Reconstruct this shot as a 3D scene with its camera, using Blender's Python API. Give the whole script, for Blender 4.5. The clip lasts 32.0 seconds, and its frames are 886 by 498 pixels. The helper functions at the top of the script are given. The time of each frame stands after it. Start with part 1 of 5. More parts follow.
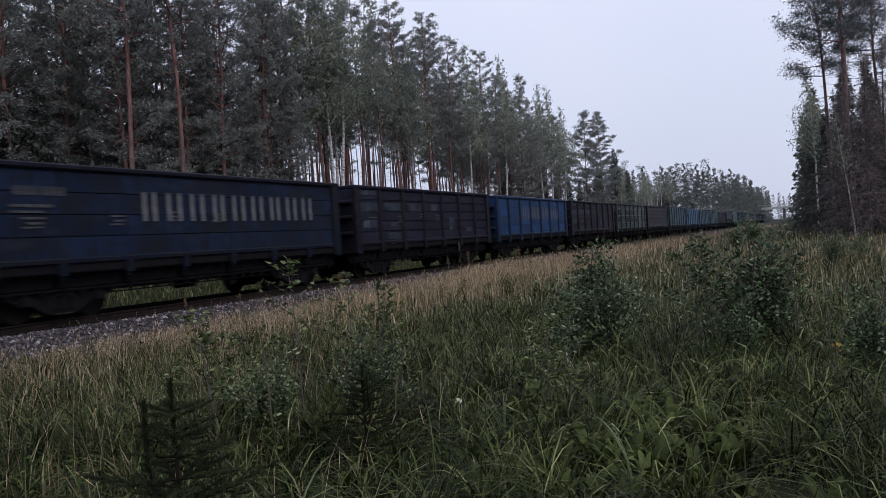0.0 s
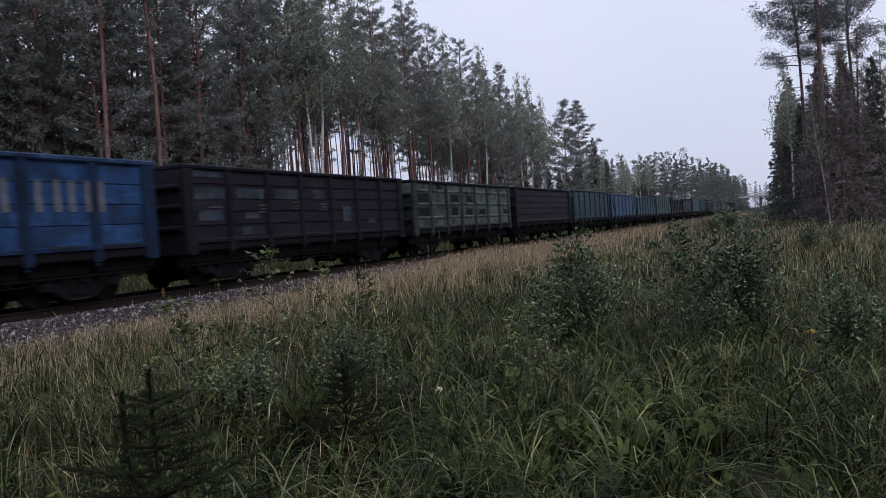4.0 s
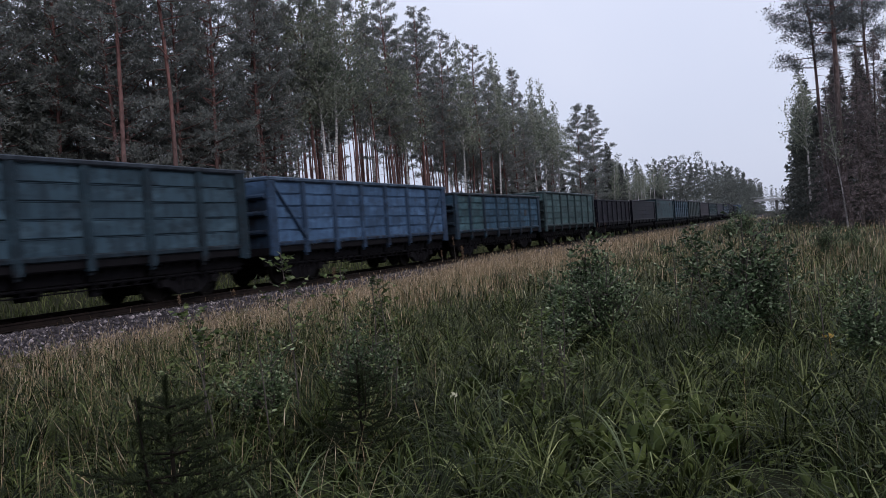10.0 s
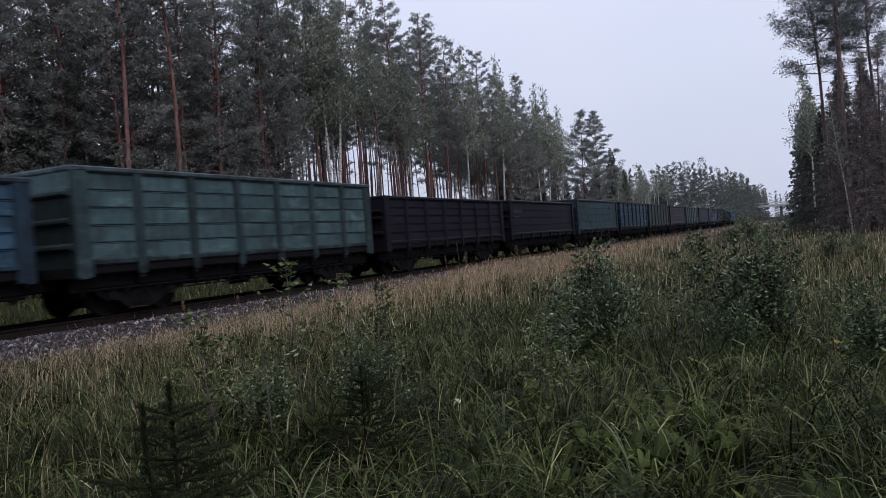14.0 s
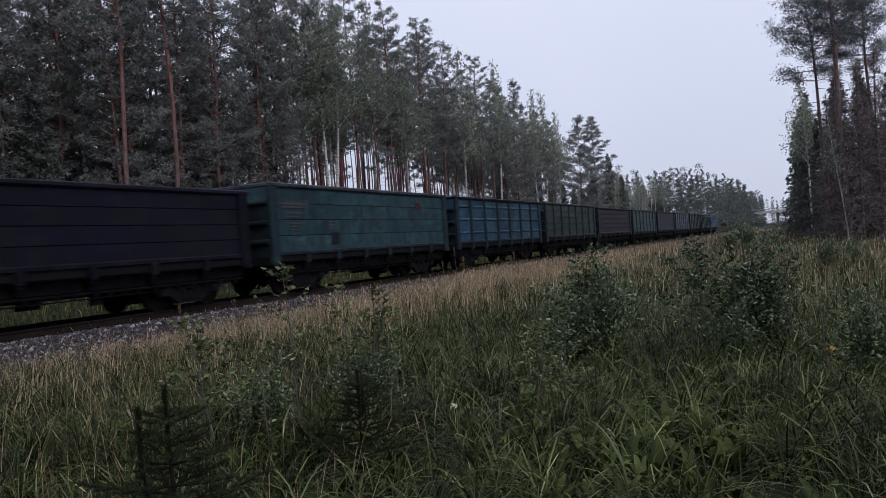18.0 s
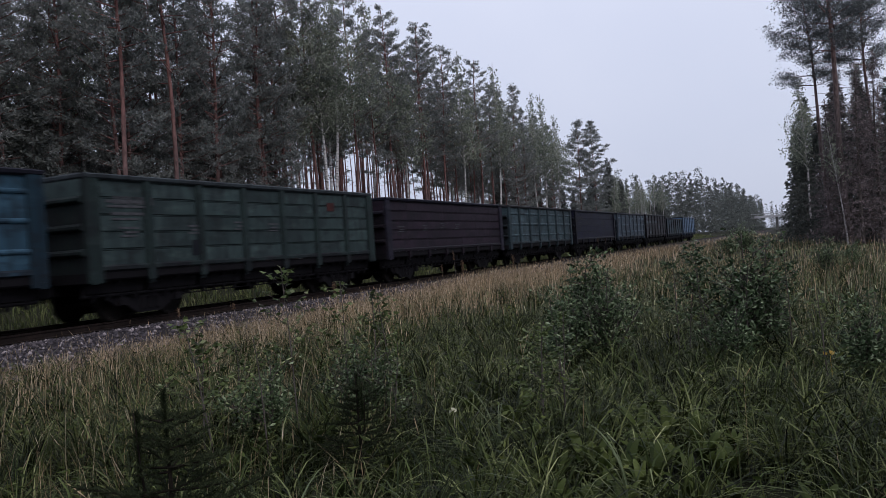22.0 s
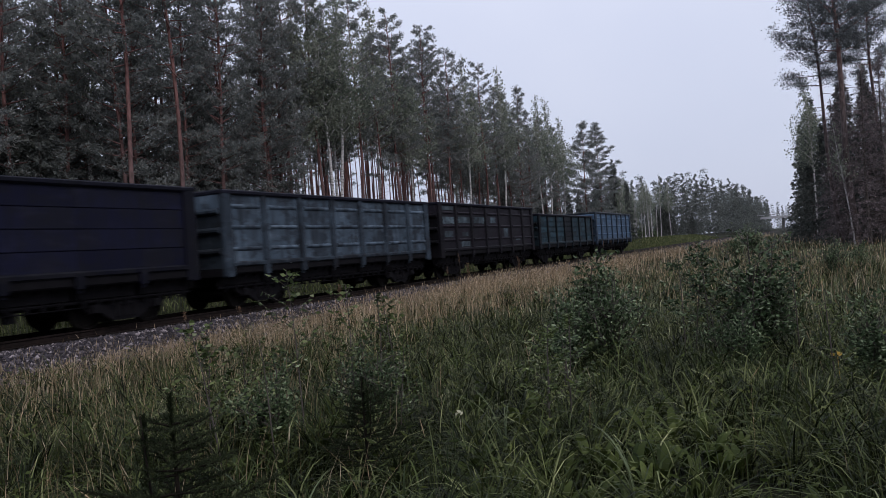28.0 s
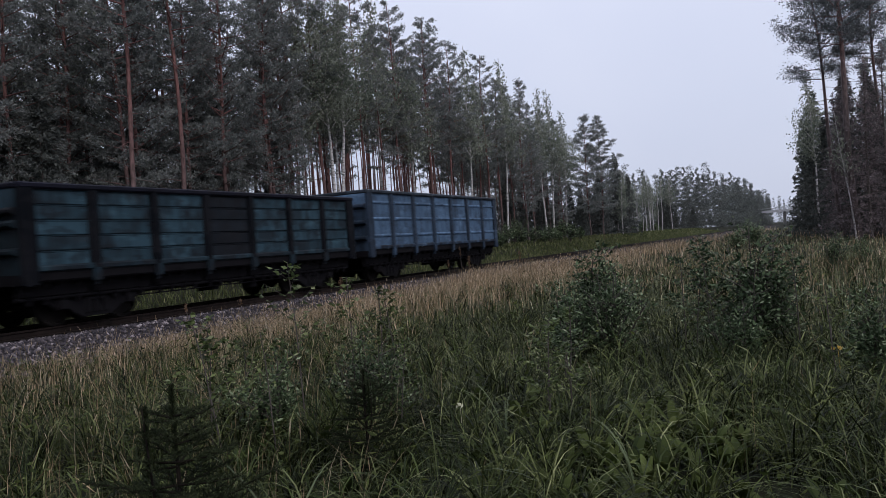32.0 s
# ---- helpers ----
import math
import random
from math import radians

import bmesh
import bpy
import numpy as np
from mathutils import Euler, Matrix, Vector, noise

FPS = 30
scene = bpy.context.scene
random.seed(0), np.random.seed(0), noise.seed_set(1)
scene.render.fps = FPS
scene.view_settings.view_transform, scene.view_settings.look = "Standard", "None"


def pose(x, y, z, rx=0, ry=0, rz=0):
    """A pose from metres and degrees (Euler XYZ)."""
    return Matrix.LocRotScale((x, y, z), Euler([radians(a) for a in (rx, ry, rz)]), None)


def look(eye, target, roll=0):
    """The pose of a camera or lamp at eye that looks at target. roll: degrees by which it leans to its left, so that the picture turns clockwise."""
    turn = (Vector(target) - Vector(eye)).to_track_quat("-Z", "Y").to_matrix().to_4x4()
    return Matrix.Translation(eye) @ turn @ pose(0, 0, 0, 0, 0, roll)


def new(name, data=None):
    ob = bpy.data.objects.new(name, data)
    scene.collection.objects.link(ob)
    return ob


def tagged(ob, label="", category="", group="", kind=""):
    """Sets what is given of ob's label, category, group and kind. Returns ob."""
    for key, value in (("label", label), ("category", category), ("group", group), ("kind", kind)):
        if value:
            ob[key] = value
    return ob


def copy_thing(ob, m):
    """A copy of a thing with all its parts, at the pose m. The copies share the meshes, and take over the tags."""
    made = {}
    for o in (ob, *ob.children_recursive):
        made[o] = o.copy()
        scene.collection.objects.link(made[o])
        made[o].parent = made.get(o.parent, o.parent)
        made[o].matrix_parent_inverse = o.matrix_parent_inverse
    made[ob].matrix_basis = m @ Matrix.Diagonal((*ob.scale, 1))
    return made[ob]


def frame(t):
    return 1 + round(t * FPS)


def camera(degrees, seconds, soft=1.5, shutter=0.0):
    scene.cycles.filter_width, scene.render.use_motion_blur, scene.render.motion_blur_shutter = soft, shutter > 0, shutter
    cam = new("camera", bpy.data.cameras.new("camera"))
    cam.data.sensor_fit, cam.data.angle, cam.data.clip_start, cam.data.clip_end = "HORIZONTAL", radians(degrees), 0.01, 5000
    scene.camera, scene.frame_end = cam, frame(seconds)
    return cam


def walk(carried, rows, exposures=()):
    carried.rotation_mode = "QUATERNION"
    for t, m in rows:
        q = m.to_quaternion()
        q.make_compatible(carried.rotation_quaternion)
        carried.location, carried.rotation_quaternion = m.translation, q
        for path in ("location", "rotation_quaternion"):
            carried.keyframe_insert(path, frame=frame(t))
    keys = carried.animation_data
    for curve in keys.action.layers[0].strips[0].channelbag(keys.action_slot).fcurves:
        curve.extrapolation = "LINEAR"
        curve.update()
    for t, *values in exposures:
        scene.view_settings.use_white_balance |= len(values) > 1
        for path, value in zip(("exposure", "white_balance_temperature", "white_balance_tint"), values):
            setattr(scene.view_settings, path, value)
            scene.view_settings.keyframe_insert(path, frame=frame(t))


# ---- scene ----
# Plan: z = 0 is the top of the rails, the track runs along y with its middle at x = 0,
# the train rolls towards -y, the viewer stands on the meadow at x = 16.5.
EYE = (16.455, 0.0, 1.253)
PITCH = 13.92          # coupler to coupler, m
cam = camera(61.52, 32.0, soft=0.75, shutter=0.6)
# seconds, turn to the left of +y, tilt up, roll (degrees)
TURNS = [
    (0, 26.189, -0.651, -3.692), (0.25, 26.196, -0.72, -3.69), (0.5, 26.202, -0.788, -3.689), (0.75, 26.145, -0.915, -3.586),
    (1, 26.089, -1.041, -3.482), (1.25, 26.018, -1.159, -3.445), (1.5, 25.947, -1.277, -3.407), (1.75, 25.846, -1.393, -3.418),
    (2, 25.746, -1.51, -3.43), (2.25, 25.662, -1.555, -3.482), (2.5, 25.579, -1.6, -3.534), (2.75, 25.398, -1.598, -3.652),
    (3, 25.218, -1.597, -3.77), (3.25, 25.06, -1.616, -3.784), (3.5, 24.903, -1.635, -3.798), (5.5, 24.573, -1.445, -3.823),
    (5.75, 24.576, -1.401, -3.846), (6, 24.578, -1.358, -3.868), (6.25, 24.601, -1.334, -3.831), (6.5, 24.625, -1.309, -3.794),
    (6.75, 24.719, -1.278, -3.818), (7, 24.814, -1.248, -3.843), (7.25, 24.912, -1.256, -3.869), (7.5, 25.009, -1.263, -3.894),
    (7.75, 25.092, -1.25, -3.93), (8, 25.176, -1.237, -3.965), (8.25, 25.243, -1.234, -3.977), (8.5, 25.311, -1.231, -3.989),
    (8.75, 25.362, -1.227, -3.985), (9, 25.414, -1.222, -3.981), (9.25, 25.525, -1.188, -4.054), (9.5, 25.636, -1.154, -4.126),
    (9.75, 25.7, -1.129, -4.147), (10, 25.763, -1.104, -4.168), (10.25, 25.837, -1.065, -4.178), (10.5, 25.911, -1.025, -4.187),
    (10.75, 25.936, -1.005, -4.185), (11, 25.961, -0.985, -4.182), (11.25, 25.952, -0.953, -4.186), (11.5, 25.942, -0.921, -4.191),
    (11.75, 25.955, -0.889, -4.202), (12, 25.968, -0.856, -4.213), (12.25, 25.997, -0.846, -4.209), (12.5, 26.027, -0.835, -4.205),
    (12.75, 26.021, -0.791, -4.163), (13, 26.015, -0.748, -4.121), (13.25, 26.011, -0.705, -4.128), (13.5, 26.007, -0.663, -4.135),
    (13.75, 26.012, -0.648, -4.149), (14, 26.017, -0.634, -4.162), (14.25, 25.959, -0.61, -4.102), (14.5, 25.901, -0.586, -4.042),
    (16.5, 25.974, -0.439, -3.992), (16.75, 25.975, -0.413, -4.011), (17, 25.977, -0.386, -4.03), (17.25, 25.929, -0.366, -3.978),
    (17.5, 25.882, -0.346, -3.926), (17.75, 25.827, -0.318, -3.898), (18, 25.771, -0.29, -3.871), (18.25, 25.719, -0.272, -3.841),
    (18.5, 25.666, -0.255, -3.812), (18.75, 25.624, -0.22, -3.827), (19, 25.582, -0.184, -3.843), (19.25, 25.504, -0.171, -3.78),
    (19.5, 25.427, -0.158, -3.718), (19.75, 25.479, -0.109, -3.779), (20, 25.532, -0.06, -3.84), (20.25, 25.476, -0.091, -3.814),
    (20.5, 25.421, -0.122, -3.788), (20.75, 25.44, -0.113, -3.772), (21, 25.459, -0.104, -3.757), (21.25, 25.497, -0.073, -3.759),
    (21.5, 25.536, -0.042, -3.761), (21.75, 25.619, -0.012, -3.794), (22, 25.701, 0.018, -3.827), (22.25, 25.793, 0.067, -3.848),
    (22.5, 25.885, 0.117, -3.87), (23, 25.976, 0.131, -3.853), (23.25, 26.094, 0.215, -3.902),
    (23.5, 26.212, 0.298, -3.952), (23.75, 26.269, 0.335, -3.941), (24, 26.326, 0.372, -3.93), (24.25, 26.396, 0.396, -3.958),
    (24.5, 26.466, 0.419, -3.987), (24.75, 26.447, 0.432, -3.954), (25, 26.428, 0.444, -3.921), (25.25, 26.53, 0.494, -3.998),
    (25.5, 26.632, 0.543, -4.076), (27.5, 26.156, 0.278, -4.043), (27.75, 26.125, 0.257, -4.069), (28, 26.094, 0.237, -4.095),
    (28.25, 26.043, 0.162, -4.039), (28.5, 25.992, 0.087, -3.982), (28.75, 25.994, 0.055, -3.984), (29, 25.995, 0.023, -3.985),
    (29.25, 26.004, -0.007, -3.972), (29.5, 26.013, -0.036, -3.96), (29.75, 25.984, -0.102, -3.973), (30, 25.955, -0.169, -3.986),
    (30.25, 25.991, -0.208, -3.99), (30.5, 26.026, -0.247, -3.994), (30.75, 26.101, -0.256, -4.023), (31, 26.175, -0.264, -4.051),
    (31.25, 26.204, -0.253, -4.041), (31.5, 26.233, -0.242, -4.031), (31.75, 26.223, -0.27, -3.984), (32, 26.212, -0.298, -3.936),
]


def aimed(yaw, tilt, roll):
    a, b = radians(yaw), radians(tilt)
    way = Vector((-math.sin(a) * math.cos(b), math.cos(a) * math.cos(b), math.sin(b)))
    return look(EYE, Vector(EYE) + way, roll)


walk(cam, [(t, aimed(a, b, c)) for t, a, b, c in TURNS], exposures=[(0, 0.1, 6190, 14), (8, 0.1, 6190, 14), (14, 0.07, 6190, 14), (20, 0.02, 6190, 14), (25, -0.03, 6190, 14), (32, 0.03, 6190, 14)])

# ------------------------------------------------------------------ light
world = bpy.data.worlds.new("world")
scene.world = world
world.use_nodes = True
wn, wl = world.node_tree.nodes, world.node_tree.links
wn.clear()
sky = wn.new("ShaderNodeTexSky")
sky.sky_type, sky.sun_disc = "NISHITA", False
sky.sun_elevation, sky.sun_rotation = radians(45), radians(123)
sky.air_density, sky.dust_density, sky.ozone_density = 1.2, 2.0, 2.0
cloud = wn.new("ShaderNodeTexNoise")
cloud.inputs["Scale"].default_value, cloud.inputs["Detail"].default_value = 1.6, 5
ramp = wn.new("ShaderNodeValToRGB")
ramp.color_ramp.elements[0].position, ramp.color_ramp.elements[0].color = 0.3, (0.67, 0.715, 0.85, 1)
ramp.color_ramp.elements[1].position, ramp.color_ramp.elements[1].color = 0.7, (0.79, 0.82, 0.925, 1)
dim = wn.new("ShaderNodeMix")
dim.data_type, dim.blend_type = "RGBA", "MULTIPLY"
dim.inputs["Factor"].default_value = 1.0
dim.inputs["B"].default_value = (0.08, 0.08, 0.08, 1)
mix = wn.new("ShaderNodeMix")
mix.data_type = "RGBA"
mix.inputs["Factor"].default_value = 0.9
back = wn.new("ShaderNodeBackground")
out = wn.new("ShaderNodeOutputWorld")
wl.new(sky.outputs["Color"], dim.inputs["A"])
wl.new(cloud.outputs["Fac"], ramp.inputs["Fac"])
wl.new(dim.outputs["Result"], mix.inputs["A"])
wl.new(ramp.outputs["Color"], mix.inputs["B"])
co = wn.new("ShaderNodeTexCoord")
up = wn.new("ShaderNodeSeparateXYZ")
climb = wn.new("ShaderNodeValToRGB")
climb.color_ramp.elements[0].position, climb.color_ramp.elements[0].color = 0.0, (0.80, 0.815, 0.83, 1)
climb.color_ramp.elements[1].position, climb.color_ramp.elements[1].color = 0.42, (1.1, 1.1, 1.09, 1)
fall = wn.new("ShaderNodeMix")
fall.data_type, fall.blend_type = "RGBA", "MULTIPLY"
fall.inputs["Factor"].default_value = 1.0
wl.new(co.outputs["Generated"], up.inputs[0])
wl.new(up.outputs["Z"], climb.inputs["Fac"])
wl.new(mix.outputs["Result"], fall.inputs["A"])
wl.new(climb.outputs["Color"], fall.inputs["B"])
wl.new(fall.outputs["Result"], back.inputs["Color"])
wl.new(back.outputs["Background"], out.inputs["Surface"])
back.inputs["Strength"].default_value = 1.0

sun_data = bpy.data.lights.new("sun", "SUN")
sun_data.energy, sun_data.angle, sun_data.color = 1.25, radians(25), (1.0, 0.96, 0.92)
sun = new("sun", sun_data)
sun.matrix_world = look((34, -2, 40), (0, 20, 0))

# ------------------------------------------------------------------ materials
def material(name):
    m = bpy.data.materials.new(name)
    m.use_nodes = True
    nt = m.node_tree
    return m, nt.nodes, nt.links, nt.nodes["Principled BSDF"]


def noise_node(n, l, scale, detail=4, stretch=None, world_space=False):
    tex = n.new("ShaderNodeTexNoise")
    tex.inputs["Scale"].default_value, tex.inputs["Detail"].default_value = scale, detail
    co = n.new("ShaderNodeTexCoord")
    src = co.outputs["Object"]
    if world_space:
        src = n.new("ShaderNodeNewGeometry").outputs["Position"]
    if stretch:
        mp = n.new("ShaderNodeMapping")
        mp.inputs["Scale"].default_value = stretch
        l.new(src, mp.inputs["Vector"])
        src = mp.outputs["Vector"]
    l.new(src, tex.inputs["Vector"])
    return tex.outputs["Fac"]


def ramp_node(n, l, fac, stops):
    r = n.new("ShaderNodeValToRGB")
    e = r.color_ramp.elements
    while len(e) < len(stops):
        e.new(0.5)
    for k, (p, c) in zip(e, stops):
        k.position, k.color = p, (*c, 1)
    l.new(fac, r.inputs["Fac"])
    return r.outputs["Color"]


def mixed(n, l, fac, a, b, blend="MIX"):
    m = n.new("ShaderNodeMix")
    m.data_type, m.blend_type = "RGBA", blend
    for key, v in (("Factor", fac), ("A", a), ("B", b)):
        s = m.inputs[key]
        if isinstance(v, bpy.types.NodeSocket):
            l.new(v, s)
        else:
            s.default_value = v if key == "Factor" else (*v, 1)
    return m.outputs["Result"]


def bumped(n, l, b, height, strength, distance=0.02):
    k = n.new("ShaderNodeBump")
    k.inputs["Strength"].default_value, k.inputs["Distance"].default_value = strength, distance
    l.new(height, k.inputs["Height"])
    l.new(k.outputs["Normal"], b.inputs["Normal"])


def surface(name, dark, light, scale=3.0, rough=0.85, bump=0.3, stretch=None, fine=14.0, metal=0.0, spec=0.1):
    """Two-scale mottled surface between two base colours."""
    m, n, l, b = material(name)
    big = noise_node(n, l, scale, 5, stretch)
    small = noise_node(n, l, scale * fine, 3, stretch)
    c = ramp_node(n, l, big, [(0.3, dark), (0.7, light)])
    c = mixed(n, l, small, c, tuple(v * 0.55 for v in dark))
    c2 = mixed(n, l, 0.55, ramp_node(n, l, big, [(0.3, dark), (0.7, light)]), c)
    l.new(c2, b.inputs["Base Color"])
    b.inputs["Roughness"].default_value, b.inputs["Metallic"].default_value = rough, metal
    b.inputs["Specular IOR Level"].default_value = spec
    bumped(n, l, b, small, bump)
    return m


def foliage(name, stops, rough=0.6, trans=0.25, gloss=0.1, mottle=1.0):
    """Leaves and blades: each island its own tone."""
    m, n, l, b = material(name)
    g = n.new("ShaderNodeNewGeometry")
    c = ramp_node(n, l, g.outputs["Random Per Island"], stops)
    patch = noise_node(n, l, 0.35, 2, None, True)
    c = mixed(n, l, 1.0, c, ramp_node(n, l, patch, [(0.3, (0.72, 0.74, 0.7)), (0.7, (1.15, 1.12, 1.05))]), "MULTIPLY")
    clump = noise_node(n, l, 2.6, 2, None, True)
    c = mixed(n, l, 1.0, c, ramp_node(n, l, clump, [(0.32, tuple(1 - mottle * v for v in (0.45, 0.42, 0.45))), (0.68, tuple(1 + mottle * v for v in (0.35, 0.32, 0.25)))]), "MULTIPLY")
    l.new(c, b.inputs["Base Color"])
    b.inputs["Roughness"].default_value = rough
    b.inputs["Specular IOR Level"].default_value = gloss
    tr = n.new("ShaderNodeBsdfTranslucent")
    l.new(c, tr.inputs["Color"])
    ms = n.new("ShaderNodeMixShader")
    ms.inputs[0].default_value = trans
    o = n["Material Output"]
    l.new(b.outputs[0], ms.inputs[1])
    l.new(tr.outputs[0], ms.inputs[2])
    l.new(ms.outputs[0], o.inputs["Surface"])
    return m


def paint(name, rgb, grime=0.5, rust=0.35):
    """Old wagon paint: faded, streaked, with coal grime and rust."""
    m, n, l, b = material(name)
    info = n.new("ShaderNodeObjectInfo")
    fade = ramp_node(n, l, info.outputs["Random"], [(0.0, tuple(v * 0.82 for v in rgb)), (1.0, tuple(min(1, v * 1.15 + 0.001) for v in rgb))])
    rust *= min(1.0, max(rgb) / 0.05)
    co = n.new("ShaderNodeTexCoord")
    far = n.new("ShaderNodeVectorMath")
    far.operation = "MULTIPLY"
    far.inputs[1].default_value = (31.0, 47.0, 23.0)
    l.new(info.outputs["Random"], far.inputs[0])
    own = n.new("ShaderNodeVectorMath")
    l.new(co.outputs["Object"], own.inputs[0])
    l.new(far.outputs[0], own.inputs[1])

    def grain(scale, detail, stretch=(1, 1, 1)):
        tex, mp = n.new("ShaderNodeTexNoise"), n.new("ShaderNodeMapping")
        tex.inputs["Scale"].default_value, tex.inputs["Detail"].default_value = scale, detail
        mp.inputs["Scale"].default_value = stretch
        l.new(own.outputs[0], mp.inputs["Vector"])
        l.new(mp.outputs["Vector"], tex.inputs["Vector"])
        return tex.outputs["Fac"]

    streak, fine, blot = grain(5.0, 4, (1.0, 1.0, 0.12)), grain(38.0, 4), grain(1.1, 6)
    c = mixed(n, l, ramp_node(n, l, streak, [(0.42, (0, 0, 0)), (0.66, (grime, grime, grime))]), fade, (0.008, 0.0085, 0.011))
    c = mixed(n, l, ramp_node(n, l, blot, [(0.5, (0, 0, 0)), (0.62, (grime, grime, grime))]), c, (0.011, 0.011, 0.013))
    c = mixed(n, l, ramp_node(n, l, fine, [(0.6, (0, 0, 0)), (0.72, (rust, rust, rust))]), c, (0.05, 0.026, 0.018))
    blot = grain(3.4, 5, (1, 0.7, 1.2))
    c = mixed(n, l, ramp_node(n, l, blot, [(0.55, (0, 0, 0)), (0.6, (grime * 0.8,) * 3)]), c, (0.010, 0.010, 0.012))
    chalk = ramp_node(n, l, grain(2.3, 7, (1, 0.5, 1.6)), [(0.54, (1, 1, 1)), (0.7, (1.55, 1.5, 1.45))])
    c = mixed(n, l, 1.0, c, chalk, "MULTIPLY")
    l.new(c, b.inputs["Base Color"])
    b.inputs["Roughness"].default_value = 0.5
    b.inputs["Specular IOR Level"].default_value = 0.06
    bumped(n, l, b, fine, 0.25, 0.012)
    return m


M_SOIL = surface("meadow_soil", (0.012, 0.014, 0.008), (0.03, 0.03, 0.015), 0.8, 0.95, 0.5)
M_BALLAST = surface("ballast_stone", (0.018, 0.016, 0.018), (0.065, 0.055, 0.058), 9.0, 0.9, 0.6)
M_STEEL = surface("black_steel", (0.0045, 0.004, 0.005), (0.010, 0.009, 0.011), 3.0, 0.75, 0.3)
M_WHEEL = surface("wheel_steel", (0.008, 0.007, 0.007), (0.02, 0.017, 0.015), 4.0, 0.6, 0.2, metal=0.4)
M_RAIL = surface("rusty_rail", (0.014, 0.011, 0.010), (0.04, 0.027, 0.023), 5.0, 0.6, 0.2, metal=0.3)
M_SLEEPER = surface("creosoted_sleeper", (0.012, 0.011, 0.011), (0.035, 0.031, 0.029), 3.0, 0.9, 0.4, (1, 6, 6))
M_CONCRETE = surface("weathered_concrete", (0.3, 0.3, 0.31), (0.5, 0.5, 0.52), 0.6, 0.9, 0.2)


def bark_pine(name, grey_to, red_from):
    """Grey plates low on the trunk, thin orange bark from some height on."""
    m, n, l, b = material(name)
    co = n.new("ShaderNodeTexCoord")
    sep = n.new("ShaderNodeSeparateXYZ")
    l.new(co.outputs["Object"], sep.inputs[0])
    fine = noise_node(n, l, 9.0, 5, (1, 1, 0.3))
    up = n.new("ShaderNodeMapRange")
    up.inputs["From Min"].default_value, up.inputs["From Max"].default_value = grey_to, red_from
    l.new(sep.outputs["Z"], up.inputs["Value"])
    low = ramp_node(n, l, fine, [(0.3, (0.045, 0.034, 0.032)), (0.7, (0.14, 0.105, 0.10))])
    high = ramp_node(n, l, fine, [(0.3, (0.075, 0.037, 0.034)), (0.7, (0.23, 0.107, 0.092))])
    l.new(mixed(n, l, up.outputs["Result"], low, high), b.inputs["Base Color"])
    b.inputs["Roughness"].default_value = 0.9
    bumped(n, l, b, fine, 0.6, 0.03)
    return m


def bark_birch():
    m, n, l, b = material("birch_bark")
    marks = noise_node(n, l, 6.0, 4, (0.6, 0.6, 3.5))
    l.new(ramp_node(n, l, marks, [(0.36, (0.05, 0.045, 0.04)), (0.46, (0.36, 0.34, 0.33)), (0.7, (0.62, 0.59, 0.57))]), b.inputs["Base Color"])
    b.inputs["Roughness"].default_value = 0.7
    return m


M_PINE = bark_pine("pine_bark", 2.0, 9.0)
M_OLD_PINE = bark_pine("old_pine_bark", 8.0, 19.0)
M_BIRCH = bark_birch()
M_TWIG = surface("grey_twig", (0.06, 0.05, 0.045), (0.15, 0.13, 0.12), 6.0, 0.9, 0.3)
M_NEEDLE = foliage("pine_needles", [(0.0, (0.17, 0.18, 0.198)), (0.6, (0.22, 0.233, 0.243)), (1.0, (0.275, 0.287, 0.285))], 0.7, 0.42, 0.08, 0.8)
M_OLD_NEEDLE = foliage("old_pine_needles", [(0.0, (0.095, 0.105, 0.122)), (0.6, (0.135, 0.147, 0.164)), (1.0, (0.18, 0.192, 0.2))], 0.7, 0.4, 0.08, 0.6)
M_SPRUCE = foliage("spruce_needles", [(0.0, (0.075, 0.083, 0.088)), (0.6, (0.10, 0.11, 0.111)), (1.0, (0.13, 0.138, 0.133))], 0.7, 0.3, 0.08, 0.6)
M_LEAF = foliage("birch_leaves", [(0.0, (0.185, 0.205, 0.18)), (0.6, (0.24, 0.265, 0.225)), (1.0, (0.31, 0.335, 0.275))], 0.6, 0.45, 0.1, 0.6)
M_SHRUB = foliage("willow_leaves", [(0.0, (0.018, 0.032, 0.016)), (0.5, (0.066, 0.10, 0.053)), (0.82, (0.155, 0.208, 0.123)), (1.0, (0.35, 0.405, 0.29))], 0.5, 0.2, 0.1)
M_GRASS = foliage("green_grass", [(0.0, (0.0055, 0.0075, 0.003)), (0.42, (0.019, 0.026, 0.009)), (0.7, (0.06, 0.074, 0.026)), (0.9, (0.125, 0.145, 0.06)), (1.0, (0.21, 0.23, 0.115))], 0.5, 0.2, 0.1, 1.25)
M_FIELD = foliage("field_grass", [(0.0, (0.028, 0.034, 0.02)), (0.45, (0.082, 0.094, 0.054)), (0.8, (0.18, 0.196, 0.12)), (1.0, (0.4, 0.4, 0.285))], 0.6, 0.25, 0.1, 1.25)
M_STRAW = foliage("ripe_grass", [(0.0, (0.095, 0.071, 0.043)), (0.4, (0.30, 0.22, 0.145)), (0.8, (0.58, 0.432, 0.32)), (1.0, (0.76, 0.62, 0.52))], 0.7, 0.3, 0.1, 1.2)
